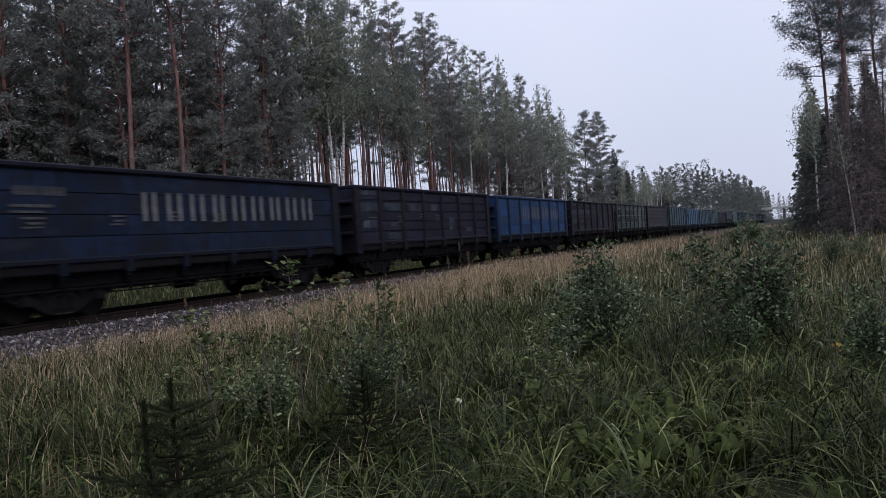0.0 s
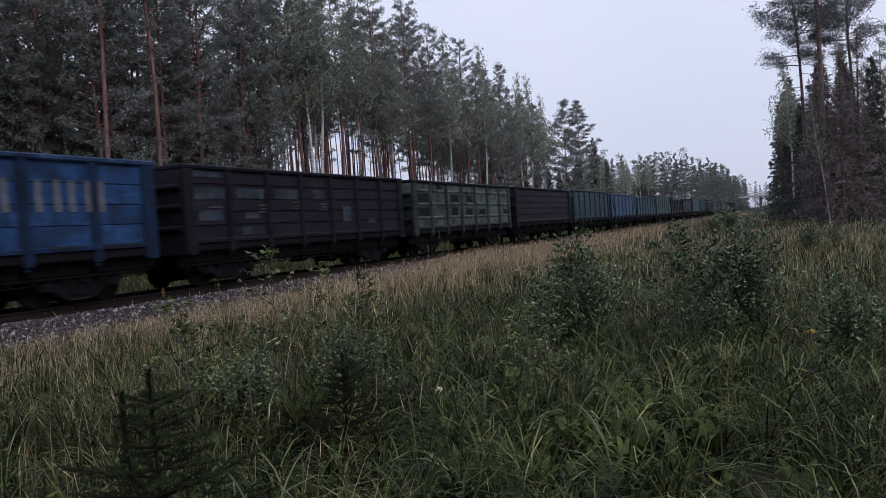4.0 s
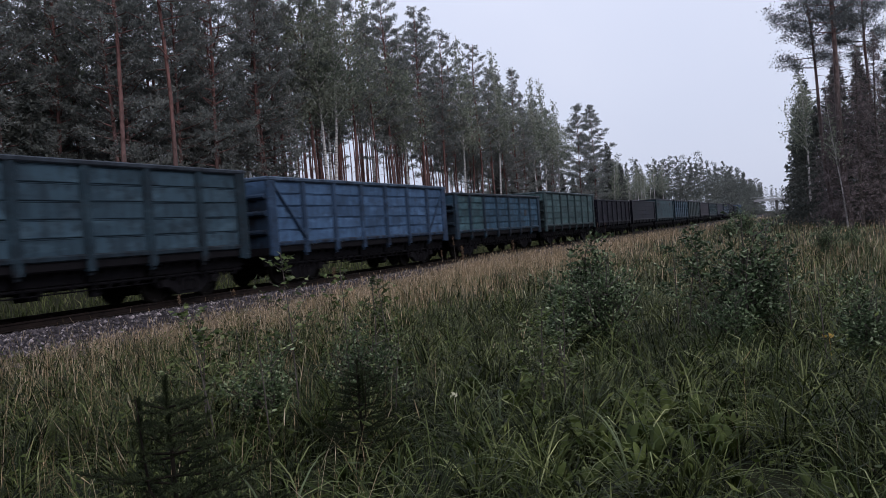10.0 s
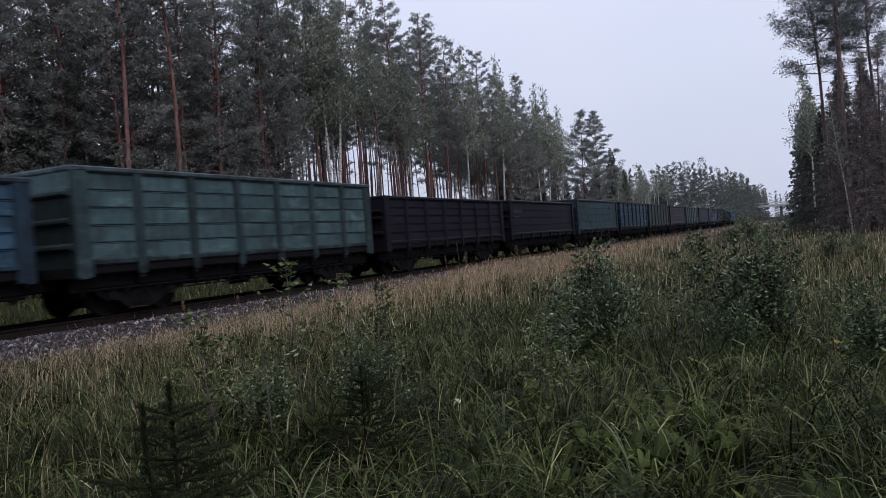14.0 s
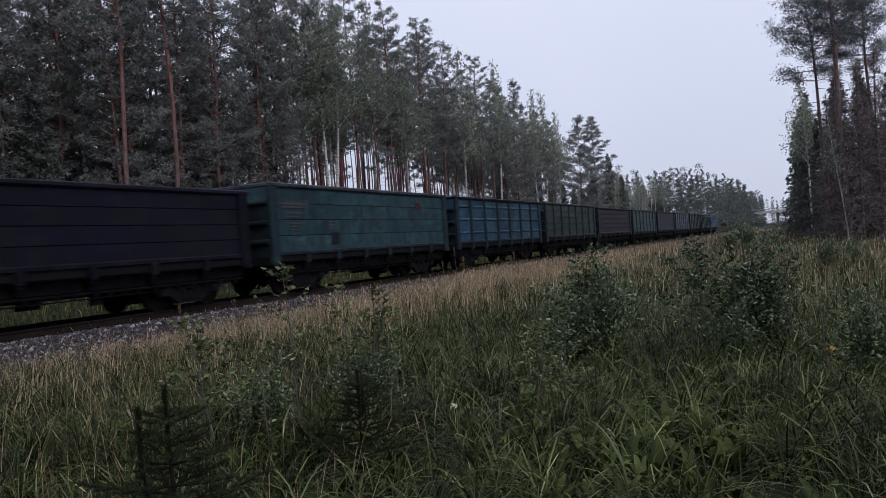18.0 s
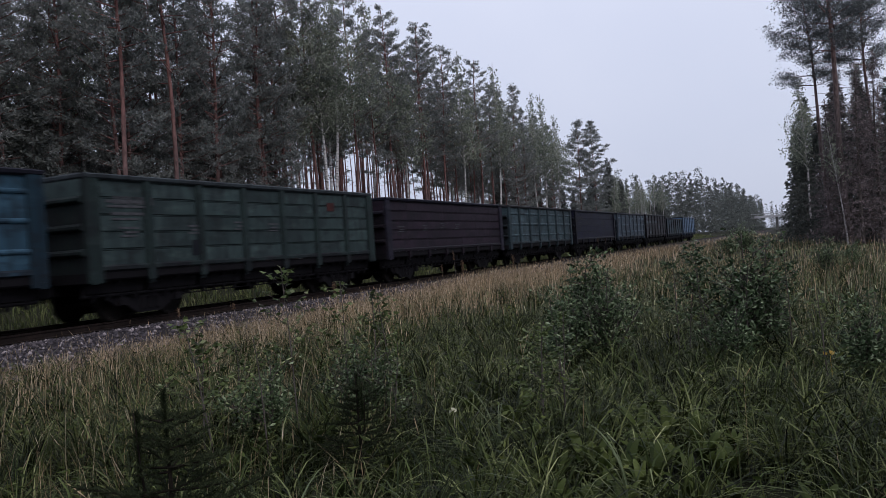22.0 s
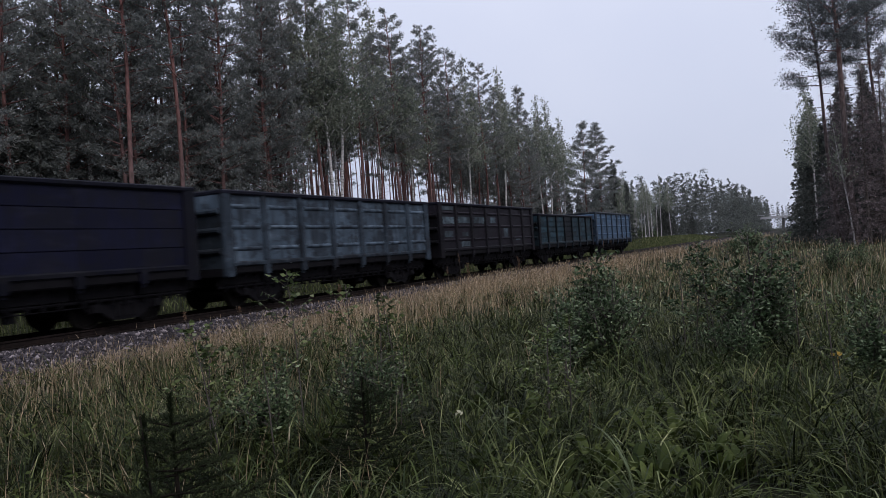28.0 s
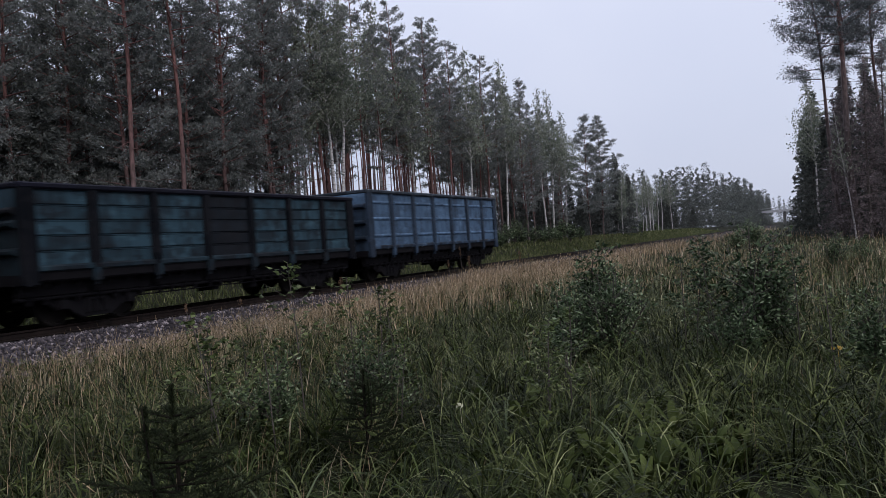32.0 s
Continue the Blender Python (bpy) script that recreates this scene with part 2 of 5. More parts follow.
M_BROAD = foliage("broad_leaves", [(0.0, (0.028, 0.042, 0.012)), (0.6, (0.068, 0.088, 0.027)), (1.0, (0.135, 0.155, 0.054))], 0.5, 0.3, 0.1)


# ------------------------------------------------------------------ mesh helpers
def mesh_from(name, verts, faces, mat=None):
    """A mesh from arrays; faces all with the same number of corners."""
    me = bpy.data.meshes.new(name)
    verts, faces = np.asarray(verts, np.float32), np.asarray(faces, np.int32)
    k = faces.shape[1]
    me.vertices.add(len(verts))
    me.vertices.foreach_set("co", verts.ravel())
    me.loops.add(faces.size)
    me.loops.foreach_set("vertex_index", faces.ravel())
    me.polygons.add(len(faces))
    me.polygons.foreach_set("loop_start", np.arange(0, faces.size, k, dtype=np.int32))
    me.update(calc_edges=True)
    if mat:
        me.materials.append(mat)
    return me


def put(name, me, parent=None, m=None, label="", mat=None):
    ob = new(name, me)
    if mat:
        ob.material_slots[0].link = "OBJECT"
        ob.material_slots[0].material = mat
    if parent:
        ob.parent = parent
    if m is not None:
        ob.matrix_basis = m
    if label:
        tagged(ob, label)
    return ob


def thing(name, label, category, group="", kind="", m=None):
    ob = new(name)
    ob.empty_display_size = 0.3
    if m is not None:
        ob.matrix_basis = m
    return tagged(ob, label, category, group, kind)


def bm_mesh(name, bm, mat=None):
    me = bpy.data.meshes.new(name)
    bmesh.ops.recalc_face_normals(bm, faces=bm.faces)
    bm.to_mesh(me)
    bm.free()
    if mat:
        me.materials.append(mat)
    return me


def add_box(bm, lo, hi, taper=0.0):
    """A box; taper draws in the face at +x, for pressed steel."""
    (x0, y0, z0), (x1, y1, z1) = lo, hi
    t = taper
    v = [bm.verts.new(p) for p in ((x0, y0, z0), (x0, y1, z0), (x0, y1, z1), (x0, y0, z1),
                                   (x1, y0 + t, z0 + t), (x1, y1 - t, z0 + t), (x1, y1 - t, z1 - t), (x1, y0 + t, z1 - t))]
    for f in ((0, 1, 2, 3), (4, 5, 6, 7), (0, 1, 5, 4), (1, 2, 6, 5), (2, 3, 7, 6), (3, 0, 4, 7)):
        bm.faces.new([v[i] for i in f])


def add_prism(bm, outline, a, b, axis="y"):
    """A closed outline (two coordinates) drawn out from a to b along an axis."""
    def at(p, s):
        return {"x": (s, p[0], p[1]), "y": (p[0], s, p[1]), "z": (p[0], p[1], s)}[axis]
    va = [bm.verts.new(at(p, a)) for p in outline]
    vb = [bm.verts.new(at(p, b)) for p in outline]
    n = len(outline)
    bm.faces.new(va)
    bm.faces.new(vb)
    for i in range(n):
        bm.faces.new((va[i], va[(i + 1) % n], vb[(i + 1) % n], vb[i]))


def add_rod(bm, a, b, r, sides=8):
    a, b = Vector(a), Vector(b)
    q = (b - a).to_track_quat("Z", "Y")
    rings = []
    for p in (a, b):
        rings.append([bm.verts.new(p + q @ Vector((r * math.cos(k * math.tau / sides), r * math.sin(k * math.tau / sides), 0))) for k in range(sides)])
    for k in range(sides):
        bm.faces.new((rings[0][k], rings[0][(k + 1) % sides], rings[1][(k + 1) % sides], rings[1][k]))
    bm.faces.new(rings[0])
    bm.faces.new(rings[1])


class Soup:
    """Collects triangles of branches and leaves."""

    def __init__(self, seed):
        self.rng = np.random.default_rng(seed)
        self.v, self.f, self.n = [], [], 0

    def add(self, v, f):
        self.v.append(np.asarray(v, np.float32))
        self.f.append(np.asarray(f, np.int32) + self.n)
        self.n += len(v)

    def tube(self, pts, radii, sides=5):
        pts = np.asarray(pts, float)
        d = np.gradient(pts, axis=0)
        d /= np.linalg.norm(d, axis=1, keepdims=True) + 1e-9
        ref = np.array([0.0, 1.0, 0.0]) if abs(d[0][2]) > 0.7 else np.array([0.0, 0.0, 1.0])
        u = np.cross(d, ref)
        u /= np.linalg.norm(u, axis=1, keepdims=True) + 1e-9
        w = np.cross(d, u)
        ang = np.arange(sides) * math.tau / sides
        v = pts[:, None] + np.asarray(radii)[:, None, None] * (np.cos(ang)[None, :, None] * u[:, None] + np.sin(ang)[None, :, None] * w[:, None])
        n, f = len(pts), []
        for i in range(n - 1):
            for k in range(sides):
                a, b, c, e = i * sides + k, i * sides + (k + 1) % sides, (i + 1) * sides + (k + 1) % sides, (i + 1) * sides + k
                f += [(a, b, c), (a, c, e)]
        self.add(v.reshape(-1, 3), f)

    def spikes(self, base, way, length, width):
        """Thin triangles from base along way: needles in bundles."""
        base, way = np.asarray(base, float), np.asarray(way, float)
        n = len(base)
        way = way / (np.linalg.norm(way, axis=1, keepdims=True) + 1e-9)
        side = np.cross(way, self.rng.normal(size=(n, 3)))
        side /= np.linalg.norm(side, axis=1, keepdims=True) + 1e-9
        L, w = np.broadcast_to(length, n)[:, None], np.broadcast_to(width, n)[:, None]
        v = np.stack([base - side * w / 2, base + side * w / 2, base + way * L], 1)
        self.add(v.reshape(-1, 3), np.arange(3 * n).reshape(n, 3))

    def leaves(self, base, way, length, width, fold=0.25):
        """Pointed leaves, two triangles each, folded along the middle."""
        base, way = np.asarray(base, float), np.asarray(way, float)
        n = len(base)
        way = way / (np.linalg.norm(way, axis=1, keepdims=True) + 1e-9)
        side = np.cross(way, self.rng.normal(0, 0.6, (n, 3)) + np.array([0, 0, 1.0]))
        side /= np.linalg.norm(side, axis=1, keepdims=True) + 1e-9
        nor = np.cross(way, side)
        L, w = np.broadcast_to(length, n)[:, None], np.broadcast_to(width, n)[:, None]
        mid = base + way * L * 0.45
        v = np.stack([base, mid - side * w / 2 + nor * w * fold, base + way * L, mid + side * w / 2 + nor * w * fold], 1)
        k = 4 * np.arange(n)[:, None]
        f = np.concatenate([k + np.array([[0, 1, 2]]), k + np.array([[0, 2, 3]])], 0)
        self.add(v.reshape(-1, 3), f)

    def arrays(self):
        return np.concatenate(self.v), np.concatenate(self.f)

    def mesh(self, name, mat):
        v, f = self.arrays()
        return mesh_from(name, v, f, mat)


# ------------------------------------------------------------------ ground
def ground_height(x, y):
    """Meadow level: flat on the viewer's side, a low bank rising to the wood beyond the track."""
    x, y = np.asarray(x, float), np.asarray(y, float)
    far = np.clip((-x - 4.0) / 9.0, 0, 1)
    z = -0.45 + 1.35 * far * far * (3 - 2 * far)
    z = z + 0.08 * np.clip((x - 5) / 8, 0, 1)
    bump = 0.05 * np.sin(x * 0.9 + 1.3 * np.sin(y * 0.37)) * np.cos(y * 0.6) + 0.03 * np.sin(x * 2.1 + y * 1.7)
    return z + bump * np.clip((np.abs(x) - 3.5) / 3, 0, 1)


def build_ground():
    def steps(near, far, fine):
        a = list(np.arange(-near, near + 0.01, fine))
        d = near
        while d < far:
            d *= 1.25
            a = [-d] + a + [d]
        return np.array(a)
    xs, ys = steps(40, 3500, 1.0), steps(60, 3500, 1.5)
    gx, gy = np.meshgrid(xs, ys)
    v = np.stack([gx, gy, ground_height(gx, gy)], -1).reshape(-1, 3)
    nx, ny = len(xs), len(ys)
    i = (np.arange(ny - 1)[:, None] * nx + np.arange(nx - 1)).ravel()
    ob = put("ground", mesh_from("ground", v, np.stack([i, i + 1, i + nx + 1, i + nx], 1), M_SOIL))
    tagged(ob, "dark soil of an overgrown railway meadow", "ground", kind="structure")


build_ground()

# ------------------------------------------------------------------ track
TRACK_Y = (-60.0, 420.0)


def build_track():
    bm = bmesh.new()
    prof = [(-2.9, -0.6), (-1.75, -0.2), (2.1, -0.2), (4.5, -0.5)]
    add_prism(bm, prof, *TRACK_Y)
    bed = put("ballast_bed", bm_mesh("ballast_bed", bm, M_BALLAST))
    tagged(bed, "grey crushed stone ballast bed under the railway track", "ballast", kind="structure")
    track = tagged(new("railway_track"), "single railway track with rusty rails on dark sleepers", "track", kind="structure")
    head = [(-0.037, 0.0), (-0.037, -0.035), (-0.009, -0.05), (-0.009, -0.15), (-0.065, -0.165), (-0.065, -0.178),
            (0.065, -0.178), (0.065, -0.165), (0.009, -0.15), (0.009, -0.05), (0.037, -0.035), (0.037, 0.0)]
    bm = bmesh.new()
    add_prism(bm, head, *TRACK_Y)
    me = bm_mesh("rail", bm, M_RAIL)
    for x in (-0.797, 0.797):
        put("rail", me, track, pose(x, 0, 0))
    bm = bmesh.new()
    add_prism(bm, [(-1.37, -0.36), (1.37, -0.36), (1.37, -0.2), (1.3, -0.178), (-1.3, -0.178), (-1.37, -0.2)], -0.125, 0.125)
    me = bm_mesh("sleeper", bm, M_SLEEPER)
    for k in range(290):
        put("sleeper", me, track, pose(random.uniform(-0.03, 0.03), 4 + k * 0.55, random.uniform(-0.008, 0.004), 0, 0, random.uniform(-0.6, 0.6)))
    # loose stones on the near shoulder
    rng = np.random.default_rng(5)
    n = 15000
    y = 5 + 60 * rng.random(n) ** 1.9
    x = 1.25 + 3.4 * rng.random(n) ** 1.2
    z = np.interp(x, [0, 2.1, 4.5], [-0.2, -0.2, -0.5]) + 0.012
    z = np.where((x > 2.6), np.maximum(z, ground_height(x, y) + 0.0), z)
    r = rng.uniform(0.026, 0.068, n)
    octa = np.array([(1, 0, 0), (0, 1, 0), (-1, 0, 0), (0, -1, 0), (0, 0, 0.8), (0, 0, -0.8)], float)
    tri = np.array([(0, 1, 4), (1, 2, 4), (2, 3, 4), (3, 0, 4), (1, 0, 5), (2, 1, 5), (3, 2, 5), (0, 3, 5)])
    a = rng.random(n) * 6.28
    rot = np.stack([np.stack([np.cos(a), -np.sin(a), 0 * a], -1), np.stack([np.sin(a), np.cos(a), 0 * a], -1), np.tile([0, 0, 1.0], (n, 1))], 1)
    shape = octa[None] * rng.uniform(0.6, 1.3, (n, 6, 1)) * r[:, None, None]
    v = np.einsum("nij,nkj->nki", rot, shape) + np.stack([x, y, z], -1)[:, None]
    f = (6 * np.arange(n))[:, None, None] + tri[None]
    ob = put("ballast_stones", mesh_from("ballast_stones", v.reshape(-1, 3), f.reshape(-1, 3), M_STONE))
    tagged(ob, "loose grey and violet ballast stones beside the track", "gravel", kind="stuff")


def stone_mat():
    m, n, l, b = material("loose_stone")
    g = n.new("ShaderNodeNewGeometry")
    l.new(ramp_node(n, l, g.outputs["Random Per Island"], [(0.0, (0.014, 0.012, 0.016)), (0.6, (0.045, 0.037, 0.044)), (0.85, (0.10, 0.084, 0.09)), (1.0, (0.33, 0.285, 0.29))]), b.inputs["Base Color"])
    b.inputs["Roughness"].default_value = 0.9
    return m


M_STONE = stone_mat()
build_track()

# ------------------------------------------------------------------ open freight wagons
WAGONS, WHEELS = [], []


def train_at(t):
    """y of the leading coupler of wagon 0 at t seconds; the train slows a little."""
    return 92.28 - 8.869 * t + 0.006147 * t * t


def pass_times(i):
    """From when to when wagon i rolls through the near part of the view."""
    ts = [k / 15 for k in range(481) if -16 < train_at(k / 15) + PITCH * i < 75]
    return (ts[0], ts[-1]) if ts else (0, 0.2)


HALF, WIDE, BAY = 6.40, 1.49, 12.8 / 7
CACHE = {}


def cached(key, make):
    if key not in CACHE:
        CACHE[key] = make()
    return CACHE[key]


def board_meshes(kind, H):
    """The boards or pressed sheets of one bay from the sill to the rim, outer face towards +x."""
    z0, z1, w = 1.38, H - 0.13, BAY / 2 - 0.002
    made = []
    if kind == "rib":
        for k in (0.2, 0.52, 0.83):
            bm = bmesh.new()
            z = z0 + k * (z1 - z0)
            add_prism(bm, [(-0.004, z - 0.07), (0.03, z - 0.045), (0.05, z - 0.01), (0.05, z + 0.03), (0.035, z + 0.055), (-0.004, z + 0.06)], -w + 0.24, w - 0.24)
            for v in bm.verts:
                if v.co.x < 0:
                    v.co.y *= 1.08
            made.append(("pressed_rib", bm_mesh("pressed_rib", bm, M_STEEL)))
        return made
    n, gap, lip = (5, 0.022, 0.012) if kind == "plank" else (4, 0.012, 0.0)
    step = (z1 - z0) / n
    for k in range(n):
        bm = bmesh.new()
        a, b = z0 + k * step + gap / 2, z0 + (k + 1) * step - gap / 2
        add_prism(bm, [(-0.044, a), (-0.006, a), (0.0, a + 0.012), (0.0, b - 0.03), (lip, b - 0.018), (lip, b - 0.004), (-0.044, b)], -w, w)
        made.append(("board" if kind == "plank" else "sheet", bm_mesh("board", bm, M_STEEL)))
    return made


def panel_mesh(kind, H):
    """The backing sheet of one bay."""
    bm = bmesh.new()
    z0, z1, w = 1.38, H - 0.13, BAY / 2 - 0.002
    add_box(bm, (-0.06, -w, z0), (0.0 if kind == "rib" else -0.04, w, z1))
    return bm_mesh("side_panel", bm, M_STEEL)


def post_mesh(H, wide):
    """Pressed hat-section post on a flat flange."""
    bm = bmesh.new()
    h = wide / 2
    if H > 2:
        add_prism(bm, [(-0.02, -h), (0.055, -h + 0.03), (0.075, -h + 0.05), (0.075, h - 0.05), (0.055, h - 0.03), (-0.02, h)], 1.30, H - 0.1, "z")
    add_prism(bm, [(-0.02, -h - 0.04), (0.008, -h - 0.04), (0.008, h + 0.04), (-0.02, h + 0.04)], 1.33, H - 0.14 if H > 2 else 1.43, "z")
    return bm_mesh("post", bm, M_STEEL)


def foot_mesh(wide):
    """The foot of a post, which hangs below the sill."""
    bm = bmesh.new()
    h = wide * 0.45
    add_prism(bm, [(-0.10, 1.06), (0.03, 0.99), (0.068, 1.0), (0.072, 1.34), (-0.10, 1.34)], -h, h)
    add_box(bm, (-0.04, -h * 0.6, 0.9), (0.02, h * 0.6, 1.02), 0.01)
    return bm_mesh("post_foot", bm, M_STEEL)


def corner_mesh(H, foot):
    bm = bmesh.new()
    add_prism(bm, [(-0.12, -0.06), (0.06, -0.06), (0.075, -0.03), (0.075, 0.30), (0.05, 0.34), (-0.02, 0.34), (-0.02, 0.02), (-0.12, 0.02)], foot, H - 0.1, "z")
    add_box(bm, (-0.12, -0.02, foot - 0.04), (0.09, 0.2, foot + 0.12), 0.01)
    return bm_mesh("corner_post", bm, M_STEEL)


def rim_mesh(H, length):
    bm = bmesh.new()
    add_prism(bm, [(-0.10, H - 0.14), (0.05, H - 0.14), (0.09, H - 0.10), (0.10, H - 0.03), (0.07, H), (-0.10, H)], -length, length)
    return bm_mesh("rim", bm, M_STEEL)


def sill_mesh():
    """The painted ledge under the bays."""
    bm = bmesh.new()
    add_prism(bm, [(-0.12, 1.27), (0.03, 1.27), (0.055, 1.29), (0.055, 1.37), (0.02, 1.41), (-0.12, 1.41)], -HALF + 0.05, HALF - 0.05)
    return bm_mesh("lower_sill", bm, M_STEEL)


def skirt_mesh():
    """The sooty web of the side beam below the ledge."""
    bm = bmesh.new()
    add_prism(bm, [(-0.16, 1.04), (-0.03, 1.04), (0.0, 1.08), (0.0, 1.266), (-0.16, 1.266)], -HALF + 0.05, HALF - 0.05)
    return bm_mesh("side_beam", bm, M_STEEL)


def hatch_mesh():
    """One of the drop doors of the floor, seen edge-on below the sill."""
    bm = bmesh.new()
    w = BAY / 2 - 0.16
    add_prism(bm, [(0.0, 1.22), (1.36, 1.2), (1.42, 1.13), (1.36, 1.1), (0.0, 1.16)], -w, w)
    for y in (-0.5, 0.0, 0.5):
        add_box(bm, (0.3, y - 0.03, 0.94), (1.4, y + 0.03, 1.12), 0.01)
    # the torsion bar, its hangers and the lock arms along the outer edge
    add_prism(bm, [(1.02, 1.08), (1.04, 0.74), (1.1, 0.7), (1.24, 0.74), (1.3, 1.08)], -w - 0.1, w + 0.1)
    add_rod(bm, (1.17, -w - 0.16, 0.68), (1.17, w + 0.16, 0.68), 0.045, 8)
    for y in (-0.62, -0.2, 0.2, 0.62):
        add_prism(bm, [(1.08, 0.8), (1.12, 0.56), (1.2, 0.54), (1.26, 0.8)], y - 0.045, y + 0.045)
    return bm_mesh("floor_hatch", bm, M_STEEL)


def end_wall_mesh(H):
    bm = bmesh.new()
    add_box(bm, (-WIDE + 0.02, -0.05, 1.2), (WIDE - 0.02, 0, H - 0.12))
    return bm_mesh("end_wall", bm, M_STEEL)


def end_plate_mesh(H):
    """The painted upper strake of the end wall."""
    bm = bmesh.new()
    add_box(bm, (-WIDE + 0.04, -0.065, H - 0.58), (WIDE - 0.04, -0.054, H - 0.14))
    return bm_mesh("end_plate", bm, M_STEEL)


def end_beam_mesh():
    bm = bmesh.new()
    add_prism(bm, [(0, -0.09), (-0.06, -0.08), (-0.11, -0.03), (-0.11, 0.03), (-0.06, 0.08), (0, 0.09)], -WIDE + 0.04, WIDE - 0.04, "x")
    return bm_mesh("end_beam", bm, M_STEEL)


def side_frame_mesh():
    """Cast bogie side frame: two pedestals, sloping upper chord, lower basket for the springs."""
    bm = bmesh.new()
    top = [(-1.28, 0.55), (-1.22, 0.68), (-0.75, 0.74), (-0.45, 0.86), (0.45, 0.86), (0.75, 0.74), (1.22, 0.68), (1.28, 0.55),
           (1.1, 0.42), (0.78, 0.42), (0.62, 0.30), (0.38, 0.16), (-0.38, 0.16), (-0.62, 0.30), (-0.78, 0.42), (-1.1, 0.42)]
    add_prism(bm, top, -0.08, 0.08, "x")
    for y in (-0.925, 0.925):
        add_box(bm, (0.04, y - 0.15, 0.36), (0.2, y + 0.15, 0.62), 0.04)
    for y in (-0.24, 0.0, 0.24):
        add_rod(bm, (0.06, y, 0.26), (0.06, y, 0.6), 0.085, 8)
    return bm_mesh("side_frame", bm, M_STEEL)


def wheelset_mesh():
    bm = bmesh.new()
    add_rod(bm, (-1.1, 0, 0), (1.1, 0, 0), 0.085, 10)
    for s in (-1, 1):
        rings = []
        prof = [(0.70, 0.12), (0.72, 0.14), (0.755, 0.38), (0.72, 0.41), (0.715, 0.505), (0.735, 0.507), (0.75, 0.478), (0.845, 0.470), (0.85, 0.41), (0.80, 0.39), (0.80, 0.14), (0.84, 0.12)]
        for x, r in prof:
            rings.append([bm.verts.new((s * x, r * math.cos(k * math.tau / 16), r * math.sin(k * math.tau / 16))) for k in range(16)])
        for a, b in zip(rings, rings[1:] + rings[:1]):
            for k in range(16):
                bm.faces.new((a[k], a[(k + 1) % 16], b[(k + 1) % 16], b[k]))
    return bm_mesh("wheelset", bm, M_WHEEL)


def bolster_mesh():
    bm = bmesh.new()
    add_prism(bm, [(-1.15, 0.55), (-0.5, 0.42), (0.5, 0.42), (1.15, 0.55), (1.15, 0.72), (0.4, 0.86), (-0.4, 0.86), (-1.15, 0.72)], -0.2, 0.2)
    add_rod(bm, (0, 0, 0.8), (0, 0, 0.96), 0.16, 12)
    return bm_mesh("bolster", bm, M_STEEL)


def underframe_mesh():
    bm = bmesh.new()
    add_prism(bm, [(-0.24, 0.74), (-0.15, 0.7), (0.15, 0.7), (0.24, 0.74), (0.24, 1.2), (-0.24, 1.2)], -6.5, 6.5)
    for k in range(-3, 4):
        y = k * BAY
        add_prism(bm, [(-1.44, 1.1), (-0.25, 0.95), (0.25, 0.95), (1.44, 1.1), (1.44, 1.2), (-1.44, 1.2)], y - 0.06, y + 0.06)
    for s in (-1, 1):
        add_box(bm, (-1.45, s * 6.36 - 0.12, 0.98), (1.45, s * 6.36 + 0.12, 1.25), 0.02)
    return bm_mesh("underframe", bm, M_STEEL)


def coupler_mesh():
    bm = bmesh.new()
    add_box(bm, (-0.1, 0.0, 0.95), (0.1, 0.55, 1.13), 0.02)
    add_prism(bm, [(-0.2, 0.45), (0.16, 0.45), (0.24, 0.6), (0.12, 0.64), (0.0, 0.56), (-0.08, 0.66), (-0.2, 0.6)], 0.86, 1.2, "z")
    return bm_mesh("coupler", bm, M_STEEL)


def hose_mesh():
    s = Soup(3)
    a = np.linspace(0, math.pi, 9)
    s.tube(np.stack([0.35 + 0 * a, 0.1 + 0.28 * (1 - np.cos(a)), 0.95 - 0.42 * np.sin(a)], -1), np.full(9, 0.028), 6)
    return s.mesh("air_hose", M_STEEL)


def brake_meshes():
    a = bmesh.new()
    add_rod(a, (0.3, -0.9, 0.78), (0.3, -0.15, 0.78), 0.19, 14)
    add_rod(a, (0.3, -1.25, 0.78), (0.3, -0.9, 0.78), 0.05, 8)
    b = bmesh.new()
    add_rod(b, (-0.5, 0.3, 0.8), (-0.5, 1.3, 0.8), 0.16, 14)
    c = bmesh.new()
    add_rod(c, (0.62, -3.3, 0.60), (0.62, 3.3, 0.60), 0.03, 6)
    d = bmesh.new()
    add_rod(d, (1.12, -3.3, 0.53), (1.12, 3.3, 0.55), 0.018, 6)
    e = bmesh.new()
    add_box(e, (0.45, -0.4, 0.40), (1.0, -0.05, 0.98), 0.03)
    g = bmesh.new()
    add_box(g, (0.9, 1.2, 0.36), (1.06, 1.5, 0.9), 0.02)
    return [("brake_cylinder", bm_mesh("brake_cylinder", a, M_STEEL)), ("air_tank", bm_mesh("air_tank", b, M_STEEL)),
            ("brake_rod", bm_mesh("brake_rod", c, M_STEEL)), ("release_rod", bm_mesh("release_rod", d, M_STEEL)), ("brake_lever", bm_mesh("brake_lever", e, M_STEEL)),
            ("brake_bracket", bm_mesh("brake_bracket", g, M_STEEL))]


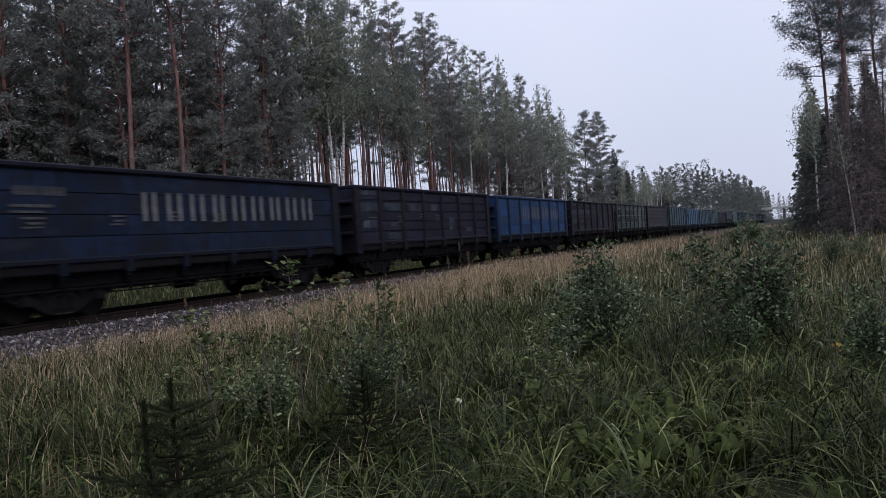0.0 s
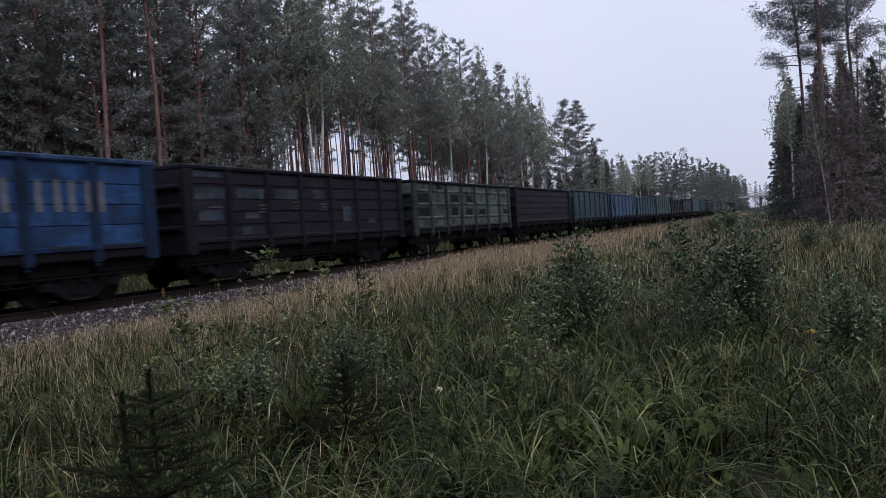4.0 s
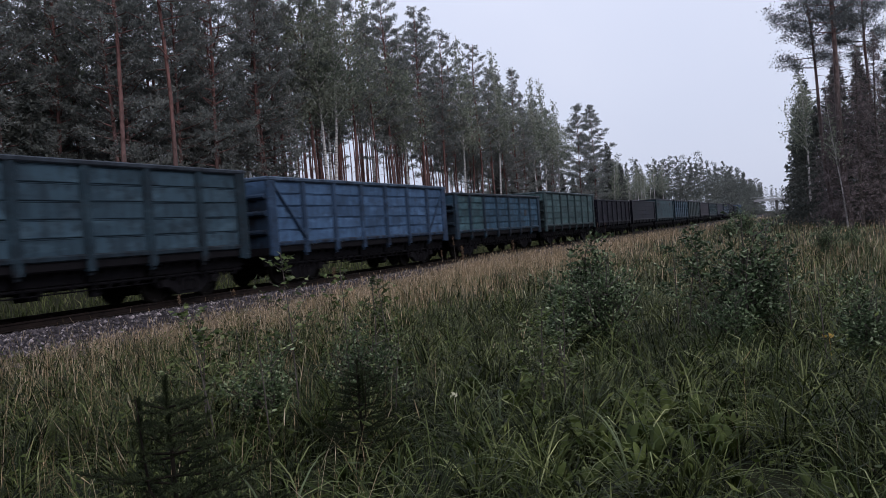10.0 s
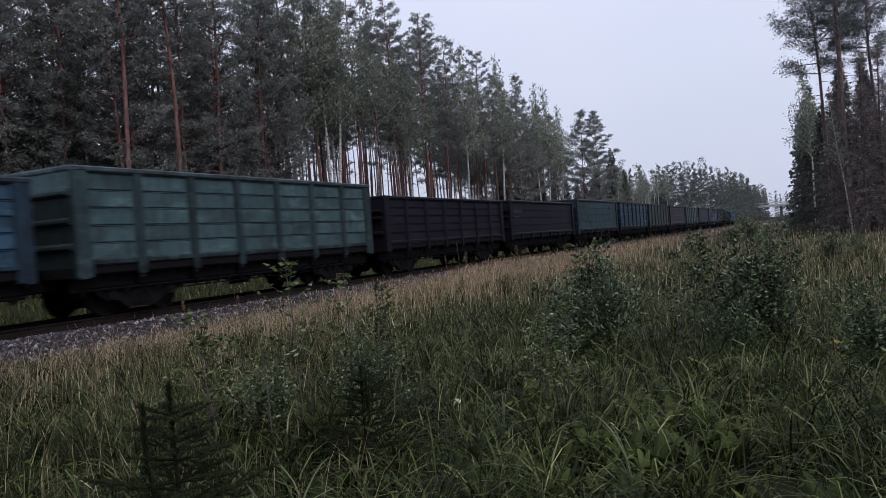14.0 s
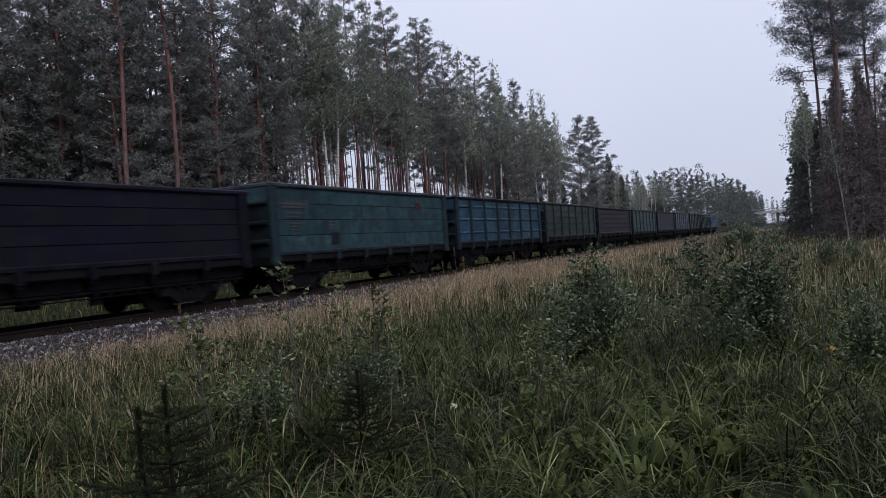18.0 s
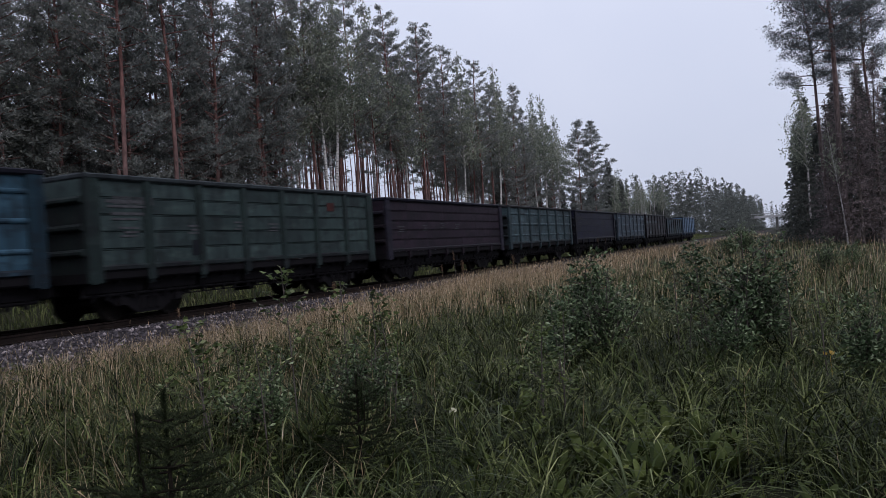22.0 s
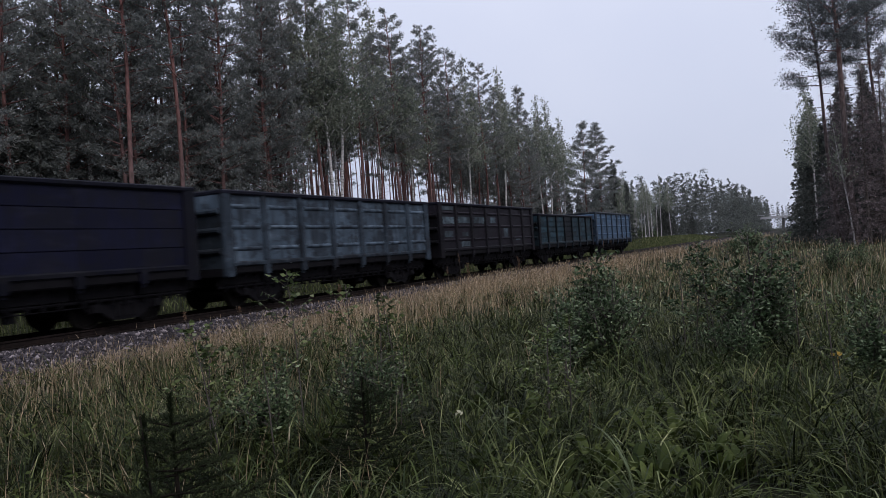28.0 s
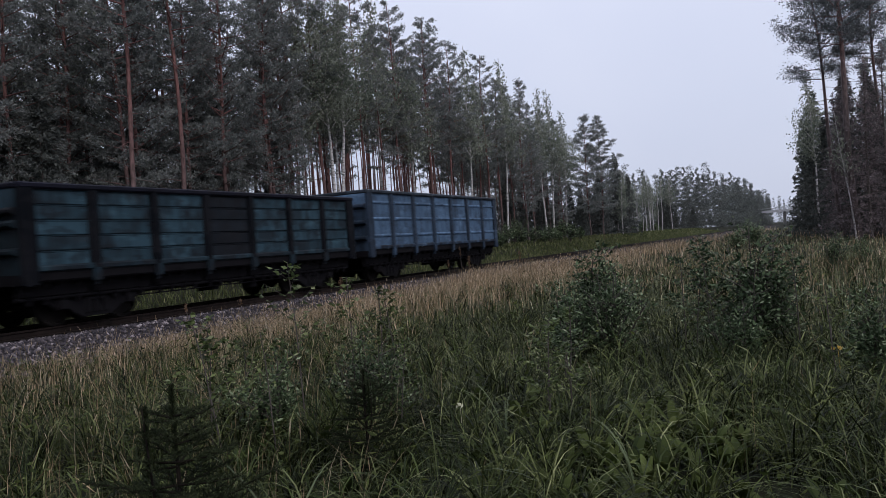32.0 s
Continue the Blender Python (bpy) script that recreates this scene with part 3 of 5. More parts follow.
def patch_mesh(w, h):
    """A flaking patch of paint with an uneven outline."""
    rng = random.Random(int(1000 * w + 77 * h))
    edge = []
    n = 7
    for a, b in (((-1, -1), (1, -1)), ((1, -1), (1, 1)), ((1, 1), (-1, 1)), ((-1, 1), (-1, -1))):
        for k in range(n):
            u = k / n
            j = rng.uniform(0.82, 1.06) if k else 0.93
            edge.append(((a[0] + (b[0] - a[0]) * u) * w / 2 * (j if a[0] == b[0] else 1), (a[1] + (b[1] - a[1]) * u) * h / 2 * (j if a[1] == b[1] else 1)))
    bm = bmesh.new()
    add_prism(bm, edge, 0.0, 0.006, "x")
    return bm_mesh("painted_patch", bm, M_MARK)


def bar_mesh(w, h):
    bm = bmesh.new()
    add_box(bm, (0.0, -w / 2, -h / 2), (0.006, w / 2, h / 2))
    return bm_mesh("marking", bm, M_MARK)


def strut_mesh(H, dy):
    bm = bmesh.new()
    add_rod(bm, (0.03, 0.0, H - 0.16), (0.03, dy, 1.36), 0.045, 6)
    return bm_mesh("diagonal_strut", bm, M_STEEL)


M_MARK = surface("faded_white_lettering_paint", (0.07, 0.072, 0.08), (0.22, 0.22, 0.23), 4.0, 0.7, 0.1)
M_DIM = surface("worn_stencil_paint", (0.03, 0.031, 0.036), (0.10, 0.10, 0.108), 6.0, 0.8, 0.1)
M_SIGN = surface("faded_red_paint", (0.03, 0.015, 0.015), (0.075, 0.022, 0.02), 3.0, 0.7, 0.1)
SIGN = (3.65, 3.01, -2.86, 1.76, -5.2, 2.95)


def build_wagon(i, label, style, H, panel_rgb, post_rgb, rim_rgb, grime=0.5, posts=True, patches=None, marks="", struts=False):
    w = thing("freight_wagon", label, "wagon", "wagons of the freight train", m=pose(0, train_at(0) + PITCH * i + PITCH / 2, 0))
    panel_rgb, post_rgb, rim_rgb = [(0.48 * c[0], 0.42 * c[1], 0.61 * c[2]) for c in (panel_rgb, post_rgb, rim_rgb)]
    if patches:
        patches = (patches[0], (0.48 * patches[1][0], 0.42 * patches[1][1], 0.61 * patches[1][2]))
    pm = paint("wagon_paint", panel_rgb, grime)
    fm = paint("wagon_post_paint", tuple(0.6 * v for v in post_rgb), grime)
    rm = paint("wagon_rim_paint", rim_rgb, 0.4)
    # end walls and lower beams: side paint darkened, their shade put into the colour
    shade = paint("shaded_end_wall_paint", tuple(0.3 * v + 0.003 for v in panel_rgb), 0.6)
    # ribs 1.35 times the bay tone: wear, and their highlights put into the colour
    rib_lit = paint("worn_highlit_rib_paint", tuple(1.35 * v + 0.002 for v in panel_rgb), grime)
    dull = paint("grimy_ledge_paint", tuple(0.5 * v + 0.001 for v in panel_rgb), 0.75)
    alt = paint("repaired_bay_paint", patches[1], grime) if patches else None
    for s, turn in ((1, 0), (-1, 180)):
        side = pose(0, 0, 0, 0, 0, turn)
        for k in range(7):
            y = (k - 3) * BAY
            use = alt if patches and s == 1 and k in patches[0] else pm
            bay = put("side_panel", cached(("panel", style, H), lambda: panel_mesh(style, H)), w, side @ pose(WIDE, y, 0), mat=use)
            for name, me in cached(("boards", style, H), lambda: board_meshes(style, H)) if s == 1 else ():
                put(name, me, bay, mat=rib_lit if name == "pressed_rib" else use)
            put("floor_hatch", cached("hatch", hatch_mesh), w, side @ pose(0, y, 0))
        for k in range(6):
            y = (k - 2.5) * BAY
            h = H if posts else 1.44
            post = put("side_post", cached(("post", h), lambda: post_mesh(h, 0.25)), w, side @ pose(WIDE, y, 0), mat=fm)
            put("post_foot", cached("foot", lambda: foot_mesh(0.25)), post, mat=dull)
        for e in (-1, 1):
            m = side @ pose(WIDE, e * (HALF - 0.02), 0) @ (Matrix.Identity(4) if e < 0 else Matrix.Diagonal((1, -1, 1, 1)))
            put("corner_post", cached(("corner", H), lambda: corner_mesh(H, 1.0)), w, m, mat=fm)
        put("top_rim", cached(("rim", H), lambda: rim_mesh(H, HALF + 0.04)), w, side @ pose(WIDE, 0, 0), mat=rm)
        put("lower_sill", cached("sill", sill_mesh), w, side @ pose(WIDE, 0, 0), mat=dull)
        put("side_beam", cached("skirt", skirt_mesh), w, side @ pose(WIDE, 0, 0))
        end = pose(0, 0, 0, 0, 0, 0 if s == 1 else 180)
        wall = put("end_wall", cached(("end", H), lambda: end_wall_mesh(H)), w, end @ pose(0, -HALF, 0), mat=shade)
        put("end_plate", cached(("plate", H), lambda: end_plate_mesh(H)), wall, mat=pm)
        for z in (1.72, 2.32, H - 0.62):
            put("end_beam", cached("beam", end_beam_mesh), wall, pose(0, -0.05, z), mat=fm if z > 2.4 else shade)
        put("end_rim", cached(("erim", H), lambda: rim_mesh(H, WIDE + 0.05)), w, end @ pose(0, -HALF, 0, 0, 0, -90), mat=rm)
        put("coupler", cached("coupler", coupler_mesh), w, pose(0, 0, 0, 0, 0, 0 if s == 1 else 180) @ pose(0, 6.3, 0))
        put("air_hose", cached("hose", hose_mesh), w, pose(0, 0, 0, 0, 0, 0 if s == 1 else 180) @ pose(0, 6.42, 0))
        bogie = put("bogie", cached("bolster", bolster_mesh), w, pose(0, s * 4.325, 0))
        for q in (1, -1):
            put("side_frame", cached("frame", side_frame_mesh), bogie, pose(q * 1.02, 0, 0, 0, 0, 0 if q == 1 else 180))
            WHEELS.append((put("wheelset", cached("wheels", wheelset_mesh), bogie, pose(0, q * 0.925, 0.475)), i))
    put("underframe", cached("under", underframe_mesh), w)
    for name, me in cached("brakes", brake_meshes):
        put(name, me, w)
    bm_floor = cached("floor", lambda: floor_mesh())
    put("floor", bm_floor, w)
    if struts:
        for e in (-1, 1):
            put("diagonal_strut", cached(("strut", H, e), lambda: strut_mesh(H, -e * 1.75)), w, pose(WIDE + 0.02, e * (HALF - 0.15), 0), mat=fm)
    if marks:
        add_marks(w, marks, H)
    WAGONS.append((w, i))
    return w


def floor_mesh():
    bm = bmesh.new()
    add_box(bm, (-WIDE + 0.05, -HALF + 0.05, 1.2), (WIDE - 0.05, HALF - 0.05, 1.26))
    return bm_mesh("floor", bm, M_STEEL)


def add_marks(w, marks, H):
    x = WIDE + 0.012

    def bar(y, z, a, b, mat=None):
        put("marking", cached(("bar", round(a, 2), round(b, 2)), lambda: bar_mesh(a, b)), w, pose(x, y, z), mat=mat)

    if "name" in marks:
        # the operator's nine signs as plain blocks
        for k in range(9):
            y, half = -2.0 + k * 0.825, 0.19 if k % 3 else 0.16
            bar(y - half, H - 0.93, 0.13, 0.74)
            bar(y + half, H - 0.93, 0.13, 0.74)
    if "number" in marks:
        for k in range(8):
            bar(-5.55 + k * 0.15 + (0.06 if k > 3 else 0), H - 0.62, 0.09, 0.2, M_DIM)
        bar(-5.2, H - 0.95, 1.0, 0.07, M_DIM)
        bar(-5.3, H - 1.08, 0.8, 0.05, M_DIM)
    if "small" in marks:
        for y, z, a in ((-3.0, 2.35, 0.45), (-1.2, 2.45, 0.35), (0.4, 2.4, 0.5), (-5.2, 2.3, 0.6)):
            bar(y, z, a, 0.05, M_DIM)
            bar(y + 0.06, z - 0.11, a * 0.7, 0.05, M_DIM)
            bar(y - 0.03, z - 0.2, a * 0.85, 0.04, M_DIM)
    if "windows" in marks or "strips" in marks or "faded" in marks:
        # patches welded or brushed over between the ribs
        tone = paint("patch_paint", (0.007, 0.007, 0.009), 0.3) if "windows" in marks else paint("patch_paint", (0.085, 0.115, 0.135) if "strips" in marks else (0.04, 0.052, 0.07), 0.6)
        z0, z1 = 1.32, H - 0.13
        at = ((-3, 0.66, 1.25, 0.5), (-3, 0.36, 1.3, 0.4), (-2, 0.92, 0.6, 0.22), (-1, 0.68, 1.0, 0.38), (-1, 0.36, 0.9, 0.42), (0, 0.68, 0.8, 0.36), (0, 0.34, 0.95, 0.34), (1, 0.34, 0.9, 0.3), (3, 0.3, 0.6, 0.4)) \
            if "windows" in marks else ((-3, 0.94, 1.3, 0.2), (-3, 0.67, 1.4, 0.34), (-3, 0.36, 1.0, 0.3), (-2, 0.68, 1.4, 0.32), (-1, 0.68, 1.35, 0.34), (0, 0.68, 0.8, 0.3), (-2, 0.35, 0.7, 0.2), (1, 0.34, 0.6, 0.6), (-2, 0.12, 1.1, 0.26), (2, 0.2, 0.7, 0.2))
        for k, u, a, b in at:
            put("painted_patch", cached(("patch", a, b), lambda: patch_mesh(a, b)), w, pose(WIDE + (0.002 if 'faded' not in marks else 0.014), k * BAY + 0.1, z0 + u * (z1 - z0)), mat=tone)
    if "sign" in marks:
        put("red_sign", cached("sign", lambda: bar_mesh(0.45, 0.3)), w, pose(x, SIGN[0], SIGN[1]), "small faded red sign", M_SIGN)
        put("painted_patch", cached("dark", lambda: bar_mesh(0.5, 0.42)), w, pose(x, SIGN[2], SIGN[3]), mat=paint("patch_paint", (0.012, 0.014, 0.018), 0.3))
        bar(SIGN[4], SIGN[5], 1.3, 0.07, M_DIM)
        bar(SIGN[4], SIGN[5] - 0.12, 1.2, 0.06, M_DIM)
    if "plate" in marks:
        bar(3.75, H - 1.05, 0.42, 0.4, M_DIM)


DARK = (0.026, 0.031, 0.036)
TRAIN = [
    (-7, "dark blue steel open freight wagon, grimy", "smooth", 3.5, (0.03, 0.05, 0.075), DARK, DARK, 0.6, True, None, ""),
    (-6, "dark blue open freight wagon with white block lettering", "smooth", 3.52, (0.0177, 0.0361, 0.0578), (0.0136, 0.0253, 0.0361), DARK, 0.6, False, None, "name number small"),
    (-5, "sooty brown-black open freight wagon with faded markings", "plank", 3.52, (0.035, 0.0392, 0.056), (0.0385, 0.0345, 0.0449), (0.035, 0.0392, 0.056), 0.7, True, None, "small faded"),
    (-4, "bright blue open freight wagon with white block lettering", "smooth", 3.5, (0.0375, 0.114, 0.206), (0.0282, 0.0785, 0.133), (0.05, 0.114, 0.169), 0.4, True, None, "name small"),
    (-3, "dark brown open freight wagon with grey repaired bays", "plank", 3.5, (0.0385, 0.0308, 0.0396), (0.028, 0.0252, 0.0324), DARK, 0.6, True, None, "small faded"),
    (-2, "weathered grey-green freight wagon with black patched bays", "rib", 3.5, (0.153, 0.222, 0.151), (0.118, 0.177, 0.122), DARK, 0.6, True, None, "windows"),
    (-1, "dark brown open freight wagon with long ribs", "plank", 3.5, (0.0347, 0.0304, 0.0379), (0.0315, 0.029, 0.0345), DARK, 0.6, False, None, "small"),
    (0, "teal-green planked open freight wagon", "plank", 3.6, (0.0887, 0.176, 0.163), (0.0682, 0.141, 0.132), (0.116, 0.163, 0.144), 0.35, True, None, ""),
    (1, "steel-blue freight wagon with diagonal struts at its ends", "plank", 3.48, (0.125, 0.26, 0.319), (0.102, 0.205, 0.251), (0.157, 0.26, 0.266), 0.3, True, None, ""),
    (2, "blue planked open freight wagon, paint faded to teal", "plank", 3.25, (0.0859, 0.198, 0.207), (0.078, 0.163, 0.169), (0.078, 0.116, 0.101), 0.4, True, ((0, 1), (0.102, 0.225, 0.182)), "plate"),
    (3, "pale green tall open freight wagon", "plank", 3.6, (0.119, 0.227, 0.168), (0.102, 0.194, 0.146), (0.141, 0.221, 0.168), 0.3, True, None, ""),
    (4, "near-black open freight wagon, coated in soot", "plank", 3.22, (0.027, 0.024, 0.0338), DARK, DARK, 0.6, True, None, ""),
    (5, "near-black blue open freight wagon with faint markings", "smooth", 3.28, (0.011, 0.0137, 0.0229), (0.00858, 0.0109, 0.0173), DARK, 0.6, False, None, "number"),
    (6, "dark green smooth-sided freight wagon with white markings", "smooth", 3.6, (0.0478, 0.124, 0.102), (0.0546, 0.124, 0.102), (0.117, 0.156, 0.138), 0.35, False, None, "number small sign"),
    (7, "blue freight wagon with pressed ribs and lighter bays", "rib", 3.58, (0.0628, 0.159, 0.162), (0.0377, 0.0994, 0.101), DARK, 0.45, True, ((0, 1), (0.0586, 0.159, 0.181)), "plate"),
    (8, "dull green open freight wagon with faint markings", "plank", 3.6, (0.0705, 0.122, 0.084), (0.0597, 0.11, 0.0735), (0.0868, 0.122, 0.0945), 0.4, True, None, "number small sign"),
    (9, "dark brown-grey open freight wagon with rusty patches", "plank", 3.5, (0.0504, 0.0399, 0.0412), (0.0648, 0.0688, 0.0747), DARK, 0.5, False, None, "small"),
    (10, "pale turquoise freight wagon with pressed ribs", "rib", 3.52, (0.0981, 0.173, 0.138), (0.0779, 0.14, 0.114), (0.0519, 0.0594, 0.0459), 0.5, True, None, ""),
    (11, "black-blue open freight wagon, sooty", "smooth", 3.5, (0.0173, 0.0214, 0.0372), DARK, DARK, 0.5, False, None, "number"),
    (12, "pale grey-blue weathered freight wagon with pressed ribs", "rib", 3.5, (0.143, 0.224, 0.203), (0.119, 0.187, 0.172), DARK, 0.55, True, None, ""),
    (13, "black-brown freight wagon with pale repaired strips", "rib", 3.55, (0.0341, 0.0336, 0.0314), (0.0307, 0.0299, 0.0269), DARK, 0.5, True, None, "strips"),
    (14, "dark-framed freight wagon with teal bays", "plank", 3.22, (0.0607, 0.14, 0.128), (0.00909, 0.014, 0.0147), DARK, 0.6, True, ((3,), (0.0252, 0.0382, 0.0344)), ""),
    (15, "light blue ribbed freight wagon at the train's end", "rib", 3.57, (0.162, 0.309, 0.337), (0.105, 0.18, 0.191), (0.0969, 0.14, 0.123), 0.35, True, None, ""),
]
for row in TRAIN:
    build_wagon(*row, struts=(row[0] == 1))

# ------------------------------------------------------------------ trees
def crooked(rng, h, lean, n=9):
    z = np.linspace(0, h, n)
    a, b, p = rng.uniform(-lean, lean, 2).tolist() + [rng.uniform(0, 6)]
    return np.stack([a * z + 0.006 * h * np.sin(z * 0.35 + p), b * z + 0.006 * h * np.cos(z * 0.3 + p), z], -1)


def on_stem(stem, z):
    return np.array([np.interp(z, stem[:, 2], stem[:, 0]), np.interp(z, stem[:, 2], stem[:, 1]), z])


def pine_meshes(seed, h, start, spread, n_limb=46, dead=10, q=8, size=1.0, fill=4.2, cone=False, bark=None, clump=0.11, flat=0.7, girth=1.0, needle=None):
    """Scots pine: bare trunk, dead stubs, crown of upturned limbs with needle tufts."""
    wood, green = Soup(seed), Soup(seed + 100)
    rng = wood.rng
    stem = crooked(rng, h, 0.02)
    r0 = 0.0062 * h * girth
    wood.tube(stem, r0 * (1 - 0.86 * stem[:, 2] / h) + 0.01, 8)
    for k in range(dead):
        z = rng.uniform(0.12 * h, max(start * h, 0.2 * h))
        a, L = rng.uniform(0, 6.28), rng.uniform(0.5, 1.8)
        p = on_stem(stem, z)
        d = np.array([math.cos(a), math.sin(a), rng.uniform(-0.35, 0.15)])
        wood.tube([p, p + d * L * 0.5, p + d * L + np.array([0, 0, -0.15 * L])], [0.025, 0.016, 0.006], 3)
    for k in range(n_limb):
        u = (k + rng.random()) / n_limb
        z = h * (start + (0.985 - start) * u)
        prof = (0.35 + 0.65 * math.sin(min(1.0, u * 1.7 + 0.18) * math.pi / 2)) * (1 - u) ** 0.55 + 0.1
        if cone:
            prof = min(1.0, 0.45 + 2.2 * u) * (1 - u) ** 0.8 + 0.06
        L = spread * prof * rng.uniform(0.65, 1.3)
        a = k * 2.4 + rng.uniform(-0.5, 0.5)
        p = on_stem(stem, z)
        rise = rng.uniform(-0.05, 0.35) + 0.5 * u
        d = np.array([math.cos(a), math.sin(a), rise])
        side = np.array([-math.sin(a), math.cos(a), 0])
        pts = [p + d * L * s + np.array([0, 0, 0.12 * L * s * s]) + side * 0.08 * L * math.sin(3 * s + k) for s in (0, 0.5, 1.0)]
        wood.tube(pts, [0.02 + 0.012 * L, 0.015 + 0.004 * L, 0.006], 3)
        m = int(5 + fill * L)
        s = 0.28 + 0.72 * rng.random(m) ** 0.7
        c = np.array(pts)[0] + d * (L * s)[:, None] + np.array([0, 0, 1.0]) * (0.12 * L * s * s)[:, None]
        c = c + side * rng.normal(0, 0.17 * L + 0.08, m)[:, None] * (0.4 + s)[:, None] * 0.7 + np.array([0, 0, 1.0]) * rng.normal(0.04, 0.12, m)[:, None]
        base = np.repeat(c, q, 0) + rng.normal(0, 1, (m * q, 3)) * np.array([1.25, 1.25, flat]) * clump * size
        way = np.repeat((c - p) / L, q, 0) * 0.6 + rng.normal(0, 0.8, (m * q, 3)) + np.array([0, 0, 0.25])
        green.spikes(base, way, rng.uniform(0.13, 0.27, m * q) * size, rng.uniform(0.06, 0.12, m * q) * size)
    return wood.mesh("trunk", bark or M_PINE), green.mesh("crown", needle or M_NEEDLE)


def spruce_meshes(seed, h, spread, low=0.04, whorls=30, q=6, size=1.0):
    wood, green = Soup(seed), Soup(seed + 100)
    rng = wood.rng
    stem = crooked(rng, h, 0.01)
    wood.tube(stem, 0.0085 * h * (1 - 0.93 * stem[:, 2] / h) + 0.008, 8)
    for k in range(whorls):
        u = (k + 0.5 * rng.random()) / whorls
        z0 = h * (low + (0.99 - low) * u)
        n = 6 if u < 0.9 else 4
        for j in range(n):
            a = j * 6.28 / n + k * 0.7 + rng.uniform(-0.3, 0.3)
            L = spread * ((1 - u) ** 0.85 * rng.uniform(0.6, 1.25) + 0.03)
            z = z0 + rng.normal(0, 0.35 * h / whorls)
            p = on_stem(stem, z)
            d = np.array([math.cos(a), math.sin(a), 0.25 - 0.55 * (1 - u)])
            side = np.array([-math.sin(a), math.cos(a), 0])
            tip = p + d * L + np.array([0, 0, 0.1 * L])
            wood.tube([p, tip], [0.012 + 0.008 * L, 0.005], 3)
            m = int(4 + 4 * L)
            s = 0.12 + 0.88 * rng.random(m)
            c = p + d * (L * s)[:, None] + side * (rng.normal(0, 0.24, m) * L * (1.15 - s))[:, None] + np.array([0, 0, 1.0]) * rng.normal(0, 0.12, m)[:, None]
            base = np.repeat(c, q, 0) + rng.normal(0, 0.06, (m * q, 3))
            way = np.repeat(np.tile(d, (m, 1)), q, 0) * 0.8 + rng.normal(0, 0.55, (m * q, 3)) + np.array([0, 0, -0.35])
            green.spikes(base, way, rng.uniform(0.16, 0.36, m * q) * (0.6 + 0.025 * h) * size, rng.uniform(0.09, 0.17, m * q) * (0.6 + 0.025 * h) * size)
    return wood.mesh("trunk", M_TWIG), green.mesh("crown", M_SPRUCE)


def birch_meshes(seed, h, start, spread, n_limb=34, leaf=0.17, per=26, hang=0.35):
    wood, green = Soup(seed), Soup(seed + 100)
    rng = wood.rng
    stem = crooked(rng, h, 0.035)
    wood.tube(stem, 0.0062 * h * (1 - 0.9 * stem[:, 2] / h) + 0.008, 8)
    for k in range(n_limb):
        u = (k + rng.random()) / n_limb
        z = h * (start + (0.97 - start) * u)
        L = spread * (0.45 + 0.75 * math.sin(math.pi * min(1, u + 0.22))) * rng.uniform(0.6, 1.15) * (1.05 - 0.6 * u)
        a = k * 2.4 + rng.uniform(-0.6, 0.6)
        p = on_stem(stem, z)
        d = np.array([math.cos(a) * 0.75, math.sin(a) * 0.75, 0.8])
        pts = [p, p + d * L * 0.45, p + d * L * 0.8 + np.array([0, 0, -0.05 * L]), p + d * L * 1.05 + np.array([0.0, 0, -0.35 * L])]
        wood.tube(pts, [0.012 + 0.009 * L, 0.012 + 0.004 * L, 0.01, 0.004], 4)
        m = int(per * L)
        s = 0.2 + 0.85 * rng.random(m)
        c = np.stack([np.interp(s, [0, 0.45, 0.8, 1.05], [q[i] for q in pts]) for i in range(3)], -1)
        spray = rng.integers(0, max(4, int(5 * L)), m)
        off = np.clip(rng.normal(0, 0.24, (int(5 * L) + 5, 3)), -0.42, 0.42) * (0.5 + 0.35 * L)
        c = c + off[spray] + rng.normal(0, 0.09, (m, 3)) + np.array([0, 0, -1.0]) * np.minimum(rng.exponential(hang, m), 2.2 * hang)[:, None]
        way = rng.normal(0, 0.5, (m, 3)) + np.array([0, 0, -0.8])
        green.leaves(c, way, rng.uniform(0.8, 1.35, m) * leaf, rng.uniform(0.6, 1.0, m) * leaf)
    return wood.mesh("trunk", M_BIRCH), green.mesh("crown", M_LEAF)


